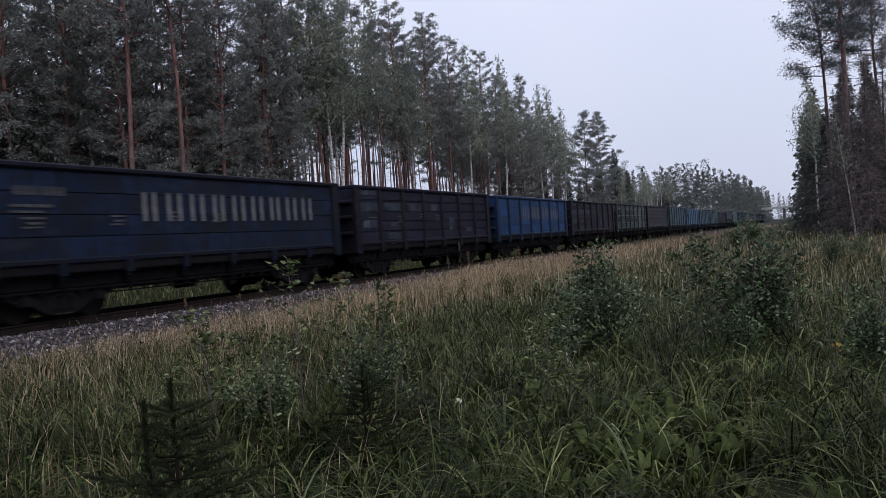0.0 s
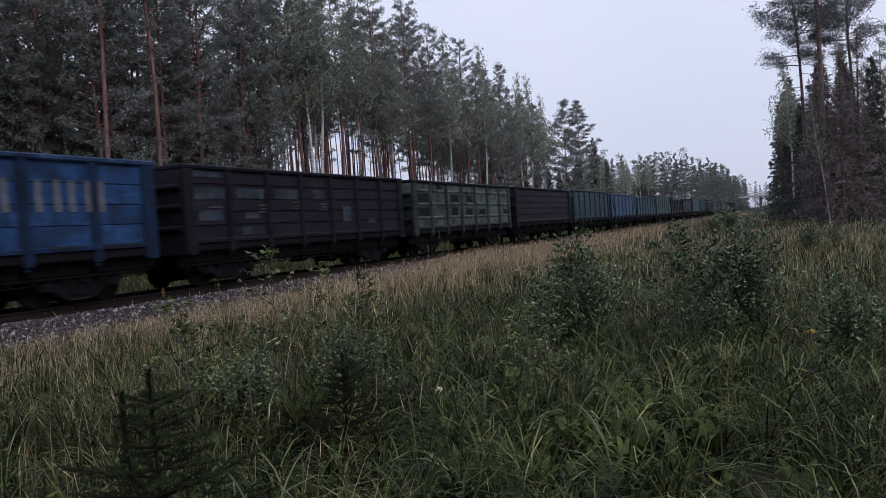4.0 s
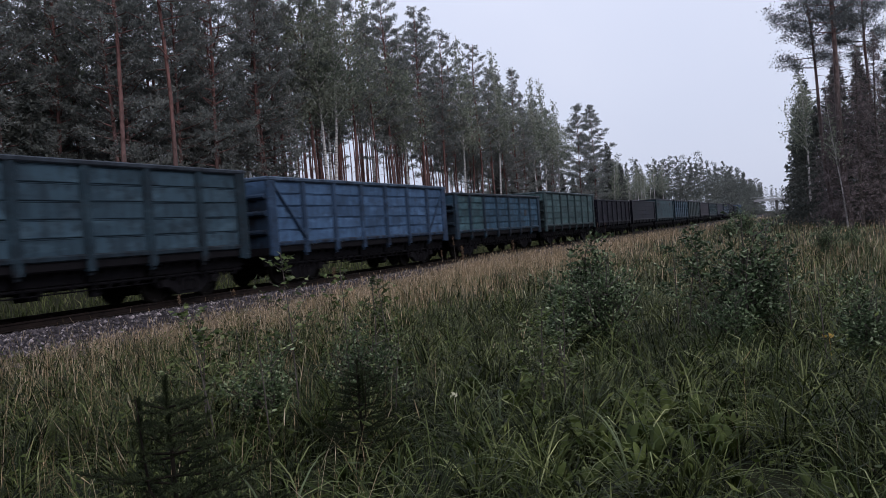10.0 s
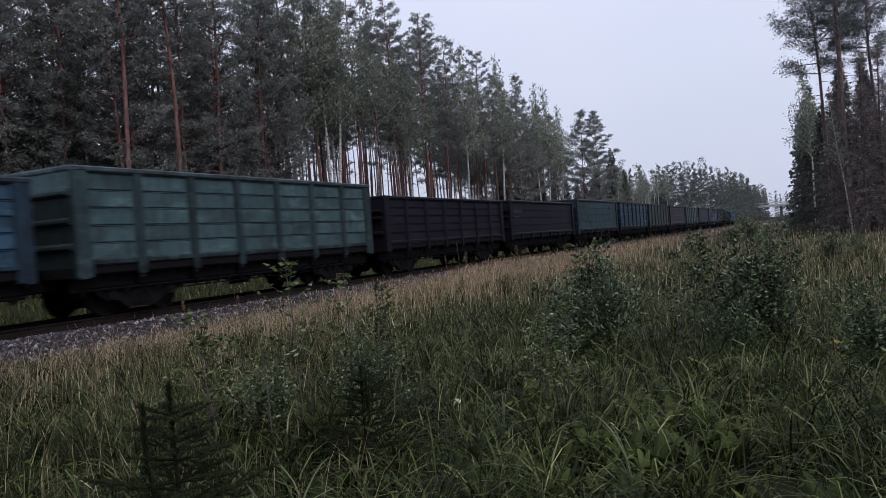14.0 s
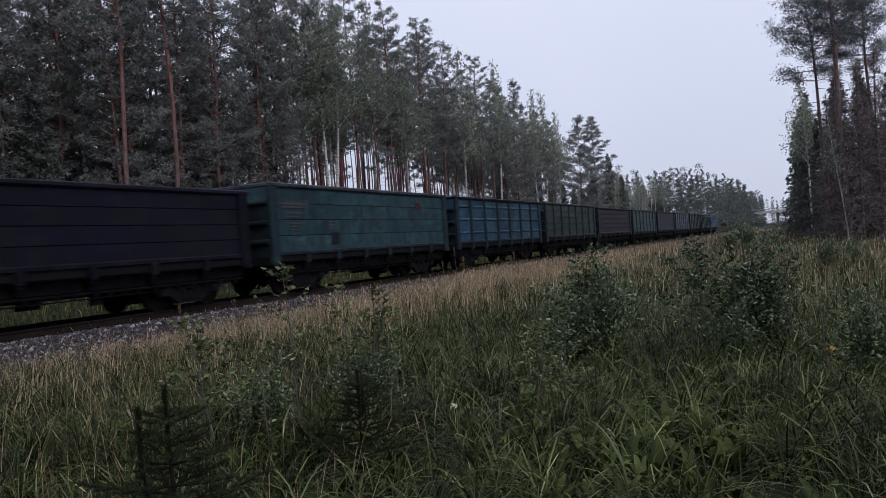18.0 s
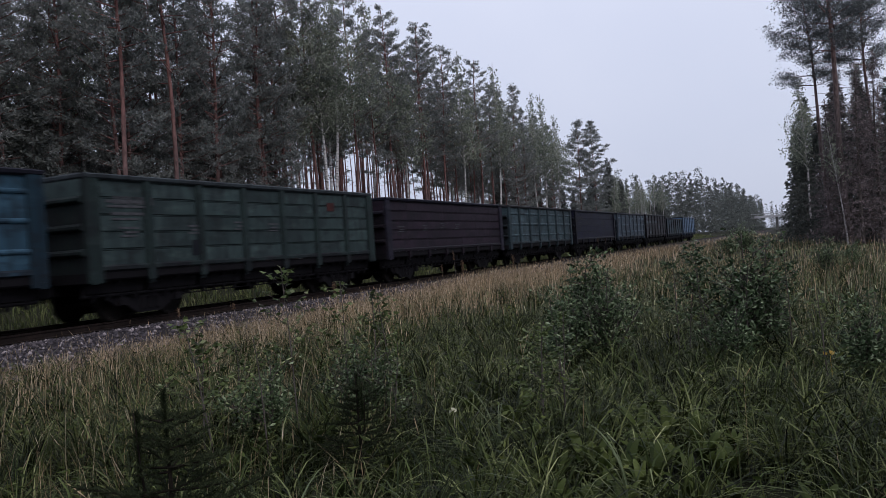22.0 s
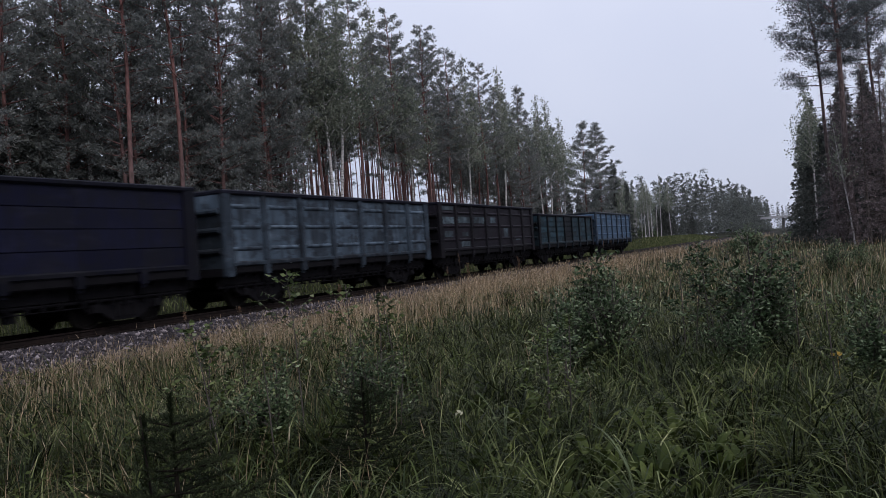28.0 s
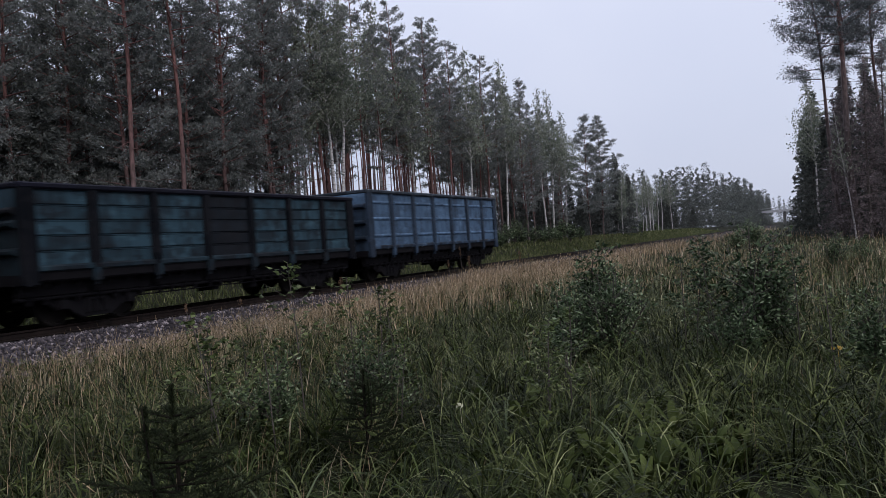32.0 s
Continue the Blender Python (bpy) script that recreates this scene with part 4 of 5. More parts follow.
def shrub_meshes(seed, h, spread, leaf, count, mat, stems=9):
    """A bush of several stems with leaves all over."""
    wood, green = Soup(seed), Soup(seed + 100)
    rng = wood.rng
    for k in range(stems):
        a, t = rng.uniform(0, 6.28), rng.uniform(0.1, 1.0)
        H = h * rng.uniform(0.55, 1.0) * (1.05 - 0.35 * t)
        tip = np.array([math.cos(a) * spread * t, math.sin(a) * spread * t, H])
        s = np.linspace(0, 1, 6)
        pts = tip * s[:, None] ** np.array([1.2, 1.2, 0.9]) + rng.normal(0, 0.02 * h, (6, 3)) * s[:, None]
        wood.tube(pts, (0.012 * h) * (1 - 0.8 * s) + 0.002, 4)
        for j in range(7):
            u = rng.uniform(0.25, 0.95)
            p = np.array([np.interp(u, s, pts[:, i]) for i in range(3)])
            b = rng.uniform(0, 6.28)
            L = h * rng.uniform(0.12, 0.28)
            e = p + np.array([math.cos(b), math.sin(b), rng.uniform(0.3, 1.0)]) * L
            wood.tube([p, (p + e) / 2 + rng.normal(0, 0.01 * h, 3), e], [0.005 * h, 0.003 * h, 0.0015 * h], 3)
            m = int(count / (stems * 7))
            q = rng.random(m)
            c = p + (e - p) * q[:, None] + rng.normal(0, 0.035 * h, (m, 3))
            way = rng.normal(0, 0.6, (m, 3)) + (e - p) / L * 0.6 + np.array([0, 0, -0.1])
            green.leaves(c, way, rng.uniform(0.7, 1.3, m) * leaf, rng.uniform(0.4, 0.6, m) * leaf)
    return wood.mesh("branchwork", M_TWIG), green.mesh("foliage", mat)


def tree_thing(name, meshes, label, category, group, parts=("trunk", "crown")):
    ob = thing(name, label, category, group)
    put(parts[0], meshes[0], ob)
    put(parts[1], meshes[1], ob)
    return ob


class Stand:
    """Keeps one built example of each kind and sets copies of it about."""

    def __init__(self, name, label, category, group, variants, parts=("trunk", "crown")):
        self.meshes, self.tags, self.first, self.parts = variants, (name, label, category, group), {}, parts

    def at(self, k, x, y, turn=0.0, scale=1.0, lean=0.0, sink=0.1, label=""):
        m = pose(x, y, float(ground_height(x, y)) - sink, 0, -lean, turn) @ Matrix.Scale(scale, 4)
        k %= len(self.meshes)
        if k not in self.first:
            n, lb, c, g = self.tags
            ob = tree_thing(n, self.meshes[k], lb, c, g, self.parts)
            self.first[k] = ob
            ob.matrix_basis = m
        else:
            ob = copy_thing(self.first[k], Matrix.Identity(4))
            ob.matrix_basis = m
        if label:
            tagged(ob, label)
        return ob


PINES = Stand("pine_tree", "tall Scots pine with orange bark and high crown", "pine tree", "pines of the wood",
              [pine_meshes(11 + k, 21.5 + 0.6 * k, 0.47 - 0.03 * k, 2.9, 38, 14, 19, 0.95, 4.4) for k in range(4)])
BACK_PINES = Stand("pine_tree", "slender Scots pine deep in the wood", "pine tree", "pines of the wood",
                   [pine_meshes(15 + k, 20.0 + k, 0.55 - 0.05 * k, 2.3, 16, 4, 11, 1.35, 2.4) for k in range(3)])
THIN_PINES = Stand("pine_tree", "thin bare-stemmed pine far back in the wood", "pine tree", "pines of the wood",
                   [pine_meshes(25 + k, 20.0 + k, 0.72, 1.6, 9, 3, 9, 1.3, 2.4) for k in range(2)])
EDGE_PINES = Stand("pine_tree", "Scots pine with branches low down at the wood's edge", "pine tree", "pines of the wood",
                   [pine_meshes(31 + k, 19.5 + k, 0.16 + 0.08 * k, 3.0, 64, 6, 15, 0.95, 4.4, True) for k in range(3)])
NEAR_PINES = Stand("pine_tree", "dense Scots pine with low branches at the wood's edge", "pine tree", "pines of the wood",
                   [pine_meshes(41 + k, 20.5 + k, 0.12 + 0.06 * k, 3.1, 80, 22, 17, 0.85, 4.8, True) for k in range(2)])
LAYER_PINES = Stand("pine_tree", "slim pine standing free at the wood's end", "pine tree", "pines of the wood",
                    [pine_meshes(45 + k, 18.0, 0.2, 3.6, 46, 8, 24, 1.0, 6.0, True, clump=0.17, flat=0.35) for k in range(2)])
CROWN_PINES = Stand("pine_tree", "tall old pine with broad layered crown", "pine tree", "pines of the wood",
                    [pine_meshes(47 + k, 21.0, 0.58, 3.3, 38, 26, 52, 0.66, 3.4, False, M_OLD_PINE, 0.3, 0.95, 1.3 + 0.5 * k, M_OLD_NEEDLE) for k in range(2)])
M_DEAD = foliage("dead_spruce_twigs", [(0.0, (0.13, 0.108, 0.128)), (0.6, (0.2, 0.165, 0.19)), (1.0, (0.28, 0.235, 0.26))], 0.8, 0.2)


def dead_spruce():
    trunk, crown = spruce_meshes(57, 14.0, 2.3, 0.08, 34, 7, 0.42)
    crown.materials[0] = M_DEAD
    return trunk, crown


DEAD_SPRUCES = Stand("dead_spruce", "dried-out spruce with brown bare twigs", "spruce tree", "spruces of the wood", [dead_spruce()])
SPRUCES = Stand("spruce_tree", "dark green spruce with branches to the ground", "spruce tree", "spruces of the wood",
                [spruce_meshes(51, 9.0, 2.0, whorls=24, q=5, size=1.1), spruce_meshes(52, 15.5, 2.8, whorls=28, q=4, size=1.4), spruce_meshes(53, 6.0, 1.5, whorls=20, q=5)])
BIRCHES = Stand("birch_tree", "birch with white bark and loose green crown", "birch tree", "birches of the wood",
                [birch_meshes(61, 21.0, 0.42, 3.2, 40, 0.15, 62, 0.5), birch_meshes(62, 18.0, 0.42, 2.7, 36, 0.17, 60, 0.45), birch_meshes(63, 14.0, 0.22, 2.4, 30, 0.19, 46, 0.4), birch_meshes(64, 15.0, 0.5, 1.7, 20, 0.24, 16)])
SHRUBS = Stand("shrub", "round green willow shrub on the meadow", "shrub", "shrubs by the wood",
               [shrub_meshes(71, 2.6, 1.6, 0.19, 1000, M_SHRUB, 12), shrub_meshes(72, 1.8, 1.2, 0.17, 700, M_SHRUB, 10)], ("branchwork", "foliage"))


def k_skip(col, y):
    return math.sin(col * 12.9 + y * 7.3) > -0.1


def plant_wood():
    rng = np.random.default_rng(8)
    # the wood beyond the track, thinner and open behind from y = 40 on
    y = 11.0
    while y < 104:
        for col in range(8):
            x = -14.6 - col * 3.3 + rng.uniform(-1.3, 1.3)
            yy = y + rng.uniform(-1.5, 1.5)
            if yy > 44 and col > 5 and k_skip(col, yy):
                continue
            if col >= 1 and 30.0 < math.degrees(math.atan2(EYE[0] - x, yy)) < 32.8:
                continue
            if col % 2 and 29.6 < math.degrees(math.atan2(EYE[0] - x, yy)) < 32.0:
                continue
            turn, k = rng.uniform(0, 360), int(rng.integers(0, 10))
            if col >= 2 and k % 2 and 27.0 < math.degrees(math.atan2(EYE[0] - x, yy)) < 37.0:
                continue
            sc = rng.uniform(0.86, 1.04) * (0.84 if yy > 46 else 1.0)
            if yy < 37 and col < 2 and k > 4:
                continue
            if yy < 42 and col >= 1 and k < 5:
                SPRUCES.at(k, x, yy, turn, sc)
            elif col < 2 and (k < 5 and yy < 42 or yy > 80 and k < 6):
                EDGE_PINES.at(k, x, yy, turn, sc * 0.96)
            elif k == 8 and col in (2, 3):
                BIRCHES.at(int(rng.integers(0, 2)), x, yy, turn, sc)
            elif col < 2:
                PINES.at(int(rng.integers(0, 4)), x, yy, turn, sc)
            else:
                BACK_PINES.at(k, x, yy, turn, sc * 1.02)
        y += 3.7
    # thin stems far behind the front rows
    for k in range(66):
        a, d = radians(28.0 + 10.0 * rng.random()), rng.uniform(74, 96)
        THIN_PINES.at(k, EYE[0] - d * math.sin(a), d * math.cos(a), rng.uniform(0, 360), rng.uniform(0.78, 0.9))
    # the two bare stems that stand out at the near edge
    PINES.at(0, -12.5, 25.9, 40, 1.02)
    PINES.at(1, -12.5, 28.9, 160, 1.02)
    for x, y, k in ((-14.5, 31.5, 0), (-13.8, 33.6, 1), (-15.5, 35.5, 0), (-14.0, 37.5, 0), (-14.8, 40.0, 1), (-17.5, 30.5, 0), (-18.0, 26.5, 1), (-17.0, 22.5, 0), (-15.5, 19.5, 1), (-19.0, 19.0, 0), (-17.5, 16.0, 1), (-19.0, 33.5, 1), (-18.5, 37.0, 0), (-23.0, 26.5, 1), (-23.0, 31.5, 0), (-25.5, 28.5, 1), (-21.0, 23.5, 1), (-20.5, 28.0, 0), (-22.0, 17.5, 1)):
        NEAR_PINES.at(k, x, y, rng.uniform(0, 360), rng.uniform(0.92, 1.05))
    # young growth along the edge
    for k in range(12):
        SPRUCES.at(2 * (k % 2), -15.5 - rng.uniform(0, 6), 14 + k * 2.4 + rng.uniform(-1, 1), rng.uniform(0, 360), rng.uniform(0.7, 1.1))
    for k in range(13):
        SPRUCES.at(2 * (k % 2), -15.5 - rng.uniform(0, 4), 84 + k * 3.4 + rng.uniform(-1, 1), rng.uniform(0, 360), rng.uniform(0.65, 0.95))
    for k in range(8):
        SPRUCES.at(1, -15.2 - rng.uniform(0, 3), 95 + k * 4.2 + rng.uniform(-1, 1), rng.uniform(0, 360), rng.uniform(0.42, 0.6))
    for k in range(7):
        SPRUCES.at(2, -14.0 - rng.uniform(0, 3), 86 + k * 5 + rng.uniform(-2, 2), rng.uniform(0, 360), rng.uniform(0.6, 1.0))


plant_wood()

# the outline of the wood's edge: y along the line and height over the bank, m
EDGE = [(-13.5, 48.1, 20.2), (-13.5, 51.1, 21.2), (-13.5, 54.0, 20.4), (-13.5, 55.8, 18.0), (-13.5, 59.2, 20.0), (-13.5, 63.9, 19.0),
        (-13.5, 67.8, 19.4), (-13.5, 72.5, 19.3), (-13.5, 77.8, 20.2), (-13.5, 83.8, 18.9), (-13.5, 91.1, 19.0), (-13.5, 94.6, 19.4),
        (-13.5, 100.2, 17.5), (-13.0, 110.8, 17.7), (-13.0, 118.8, 18.8), (-13.0, 128.6, 14.1)]


def plant_edge():
    rng = np.random.default_rng(9)
    for k, (x, y, h) in enumerate(EDGE):
        turn = rng.uniform(0, 360)
        h += 0.7 if k > 3 else 0.0
        if k in (1, 3, 6, 8, 10, 11, 12):
            BIRCHES.at(1, x, y, turn, h / 18.0)
        elif k < 8:
            PINES.at(k, x, y, turn, h / (21.5 + 0.6 * (k % 4)))
        elif k in (13, 14):
            LAYER_PINES.at(k, x, y, turn, h / 18.0)
        elif k == 15:
            SPRUCES.at(1, x, y, turn, 0.92)
            SPRUCES.at(1, x - 1.5, y - 5.5, turn, 0.72)
            SPRUCES.at(1, x + 0.6, y + 7.0, turn, 0.7)
            BIRCHES.at(2, x + 1.0, y - 1.0, turn, h * 0.8 / 14.0)
        else:
            EDGE_PINES.at(k, x, y, turn, h / (19.5 + k % 3))


plant_edge()
for x, y, k, sc, lean in ((-12.9, 43.9, 0, 1.0, 3.0), (-13.2, 44.6, 0, 1.04, -2.5), (-15.0, 42.5, 1, 1.08, 0.0), (-14.8, 46.6, 1, 1.1, 1.0)):
    BIRCHES.at(k, x, y, 34 if lean else 57 * y, sc, lean, label="tall forked birch with white stems and hanging sprays" if k == 0 else "")


def scattered(name, label, kinds, spots, seed):
    """Many trees joined into one object for each kind of foliage."""
    rng = np.random.default_rng(seed)
    for n, (mat, me) in enumerate(kinds):
        co = np.empty(len(me.vertices) * 3, np.float32)
        me.vertices.foreach_get("co", co)
        co = co.reshape(-1, 3)
        fs = np.empty(len(me.polygons) * 3, np.int32)
        me.loops.foreach_get("vertex_index", fs)
        fs = fs.reshape(-1, 3)
        vs, ff = [], []
        for j, (x, y, s) in enumerate(spots[n::len(kinds)]):
            a = rng.uniform(0, 6.28)
            R = np.array([[math.cos(a), -math.sin(a), 0], [math.sin(a), math.cos(a), 0], [0, 0, 1]])
            vs.append(co @ R.T * s + np.array([x, y, float(ground_height(x, y))]))
            ff.append(fs + j * len(co))
        ob = put(name, mesh_from(name, np.concatenate(vs), np.concatenate(ff), mat))
        tagged(ob, label, "woods", kind="stuff")


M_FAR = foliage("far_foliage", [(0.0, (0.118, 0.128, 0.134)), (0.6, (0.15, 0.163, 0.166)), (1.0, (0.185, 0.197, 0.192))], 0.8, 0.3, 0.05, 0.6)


def far_wood():
    """Wood farther along the line, and unseen wood added behind the viewer, joined."""
    rng = np.random.default_rng(21)
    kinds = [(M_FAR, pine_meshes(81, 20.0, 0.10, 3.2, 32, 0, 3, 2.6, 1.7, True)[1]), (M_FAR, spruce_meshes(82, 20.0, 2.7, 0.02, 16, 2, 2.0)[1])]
    spots = []
    for row in range(3):
        # far side of the clearing, then along the line
        for k in range(13):
            u = k / 12
            spots.append((-30 + 17 * u - 2 - 5 * row + rng.uniform(-1, 1), 203 + 38 * u + 7 * row, rng.uniform(0.78, 0.98)))
        for k in range(16):
            u = k / 15
            spots.append((-36 + 24 * u - 3 * row + rng.uniform(-1, 1), 198 + 40 * u + 5 * row, rng.uniform(0.25, 0.42)))
        y = 243
        while y < 540:
            spots.append((-12.5 + min(6, (y - 240) * 0.07) - 5 * row + rng.uniform(-1.5, 1.5), y, rng.uniform(0.82, 1.08)))
            y += 6 + 0.012 * (y - 240) + row * 2
    for k in range(26):
        spots.append((-12 + k * 2.2 + rng.uniform(-1, 1), rng.uniform(560, 640), rng.uniform(0.85, 1.0)))
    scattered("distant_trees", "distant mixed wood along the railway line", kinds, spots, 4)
    spots = []
    for k in range(44):
        x = rng.uniform(-62, -40)
        spots.append((x, rng.uniform(8, 1.15 * (16.5 - x)), rng.uniform(0.8, 1.05)))
    for k in range(30):
        spots.append((-34 - 5 * (k % 2) + rng.uniform(-1.5, 1.5), 9 + 1.6 * k, rng.uniform(0.4, 0.6)))
    for k in range(26):
        x = rng.uniform(-62, -30)
        spots.append((x, 2.35 * (16.5 - x) + rng.uniform(0, 55), rng.uniform(0.8, 1.0)))
    for k in range(16):
        x = rng.uniform(-34, -17)
        spots.append((x, 3.6 * (16.5 - x) + rng.uniform(10, 22), rng.uniform(0.25, 0.5)))
    for k in range(18):
        x = -20 - 1.6 * k
        spots.append((x, 3.78 * (16.5 - x) + rng.uniform(-4, 4), rng.uniform(0.36, 0.55)))
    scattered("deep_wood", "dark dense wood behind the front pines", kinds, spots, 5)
    # unseen trees added behind the viewer, to hold sky light off wagons and grass
    spots = []
    for k in range(32):
        y = -46 + (k % 16) * 6.6
        spots.append((40 + 5.5 * (k // 16) + max(0, y) * 0.03 + rng.uniform(-1.2, 1.2), y + rng.uniform(-1, 1), rng.uniform(0.9, 1.1)))
    scattered("wood_behind", "unseen wood added behind the viewer to dim sky light", kinds, spots, 6)


far_wood()


def clearing_and_right():
    rng = np.random.default_rng(33)
    # birches before the far side of the clearing
    for k in range(9):
        u = rng.random()
        BIRCHES.at(1 + int(rng.integers(0, 2)), -33 + 20 * u, 194 + 38 * u + rng.uniform(-3, 3), rng.uniform(0, 360), rng.uniform(0.82, 1.0))
    for k in range(14):
        a, d = radians(9.6 + 4.1 * (k + 0.6 * rng.random()) / 14), rng.uniform(176, 190)
        BIRCHES.at(3, EYE[0] - d * math.sin(a), d * math.cos(a), 77 * k, rng.uniform(0.8, 1.0), label="slim birch with bare white trunk before the wood")
    for k in range(10):
        u = rng.random()
        SPRUCES.at(2 * (k % 2), -34 + 21 * u, 200 + 36 * u, rng.uniform(0, 360), rng.uniform(0.9, 1.2))
    for k in range(16):
        y = 60 + k * 2.4 + rng.uniform(-1, 1)
        SHRUBS.at(k, -9.6 - rng.uniform(0, 3.2), y, rng.uniform(0, 360), rng.uniform(0.75, 1.15))
    for k in range(12):
        u = rng.random()
        SHRUBS.at(k, -22 + 8 * u - rng.uniform(0, 8), 132 + 70 * u + rng.uniform(-4, 4), rng.uniform(0, 360), rng.uniform(0.8, 1.5))
    # the wood on the viewer's side
    CROWN_PINES.at(0, 18.7, 62, 0, 0.97, 4)
    CROWN_PINES.at(1, 19.5, 58, 0, 1.08, 1.5)
    CROWN_PINES.at(0, 21.6, 62, 150, 1.0, 0)
    for x, y, sc in ((20.2, 56.5, 0.88), (21.4, 57.5, 0.95), (19.2, 60.5, 0.92), (18.6, 63.5, 0.8)):
        DEAD_SPRUCES.at(0, x, y, 40 * x, sc)
    for k, (x, y, sc) in enumerate(((16.4, 84, 0.6), (17.2, 80, 0.68), (18.4, 76, 0.74), (19.8, 70, 0.9), (21.2, 66, 0.8), (16.6, 97, 0.9), (20.6, 60, 0.75), (22.4, 60, 0.75), (19.0, 66, 0.7), (17.6, 90, 1.0))):
        SPRUCES.at(1, x, y, 50 * k, sc)
    BIRCHES.at(1, 17.5, 78, 0, 0.9, 2)
    BIRCHES.at(3, 19.3, 57.5, 0, 0.6, 7, label="leaning birch with bare pale trunk before dark wood")
    BIRCHES.at(2, 21.5, 66, 0, 1.05, 2)
    for k in range(20):
        y = rng.uniform(66, 120)
        x = 22 + (y - 60) * 0.03 + rng.uniform(0, 6)
        (SPRUCES if k % 2 else BACK_PINES).at(1, x, y, rng.uniform(0, 360), rng.uniform(0.62, 0.8))


clearing_and_right()


# pier concrete, darker than that of the deck
M_PIER = surface("dark_concrete", (0.06, 0.06, 0.062), (0.16, 0.155, 0.15), 0.5, 0.9, 0.2)


def build_bridge():
    """Concrete road bridge over the line, far off."""
    b = thing("road_bridge", "pale concrete road bridge over the railway line", "bridge", m=pose(0, 420, 0))
    bm = bmesh.new()
    add_box(bm, (-9, -4.5, 6.4), (60, 4.5, 7.5))
    put("deck", bm_mesh("deck", bm, M_CONCRETE), b)
    for y in (-4.4, 4.4):
        bm = bmesh.new()
        add_rod(bm, (-9, y, 8.5), (60, y, 8.5), 0.07, 6)
        for k in range(24):
            add_rod(bm, (-9 + k * 2.95, y, 7.4), (-9 + k * 2.95, y, 8.5), 0.05, 5)
        put("railing", bm_mesh("railing", bm, M_CONCRETE), b)
    for x in (-8, 5.8, 14.2, 28):
        bm = bmesh.new()
        add_box(bm, (x - 0.6, -3.8, -1), (x + 0.6, 3.8, 6.45))
        put("pier", bm_mesh("pier", bm, M_PIER), b)


build_bridge()

# ------------------------------------------------------------------ grass
def blades(rng, x, y, h, width, lean, joints=2, droop=0.35):
    """Bent, tapering blades; more joints for the long arching ones close by."""
    n = len(x)
    z = ground_height(x, y) - 0.02
    a = rng.random(n) * 6.28
    d = np.stack([np.cos(a), np.sin(a), 0 * a], -1)
    b = a + rng.normal(1.57, 0.7, n)
    s = np.stack([np.cos(b), np.sin(b), 0 * a], -1)
    base = np.stack([x, y, z], -1)
    up = np.array([0, 0, 1.0])
    rows = []
    for j in range(joints):
        u = j / joints
        c = base + d * (lean * h * u ** 2.2)[:, None] + up * (h * (u - droop * lean * u ** 3))[:, None]
        w = s * (width * (1.0 - 0.75 * u ** 1.6) / 2)[:, None]
        rows += [c - w, c + w]
    rows.append(base + d * (lean * h)[:, None] + up * (h * (1.0 - droop * lean))[:, None])
    m = 2 * joints + 1
    v = np.stack(rows, 1).reshape(-1, 3)
    k = m * np.arange(n)[:, None]
    f = []
    for j in range(joints - 1):
        o = 2 * j
        f += [k + np.array([[o, o + 1, o + 3]]), k + np.array([[o, o + 3, o + 2]])]
    o = 2 * (joints - 1)
    f.append(k + np.array([[o, o + 1, o + 2]]))
    return v, np.concatenate(f, 0), v.reshape(n, m, 3)[:, -1]


def verge(y):
    """Where the grass begins beside the ballast."""
    return np.interp(y, [9, 16, 24, 34], [3.8, 3.45, 2.7, 2.1])


def wedge(rng, n, r0, r1):
    """Spots on the meadow ahead of the viewer, between two distances."""
    r = np.sqrt(r0 * r0 + (r1 * r1 - r0 * r0) * rng.random(n))
    a = radians(63) - rng.random(n) * radians(73)
    x, y = EYE[0] - r * np.sin(a), r * np.cos(a)
    # open round the sapling, and thin on the ballast
    ok = (x > verge(y) + 0.25 * np.sin(y * 2.3) * np.sin(y * 0.9)) & ~(((x - 14.05) - (y - 2.25) > 0) & (np.hypot(x - 14.05, y - 2.25) < 0.95)) & (np.hypot(x - 14.05, y - 2.2) > 0.3)
    return x[ok], y[ok]


def patchy(x, y, s=1.0):
    x, y = x * s, y * s
    return 0.5 + 0.5 * np.sin(x * 0.9 + 2 * np.sin(y * 0.43)) * np.cos(y * 0.7 + 1.5 * np.sin(x * 0.5))


class Mound:
    """Gathers arrays for one stuff object."""

    def __init__(self):
        self.v, self.f, self.k = [], [], 0

    def add(self, v, f):
        self.v.append(v)
        self.f.append(f + self.k)
        self.k += len(v)

    def make(self, name, mat, label, category):
        ob = put(name, mesh_from(name, np.concatenate(self.v), np.concatenate(self.f), mat))
        return tagged(ob, label, category, kind="stuff")


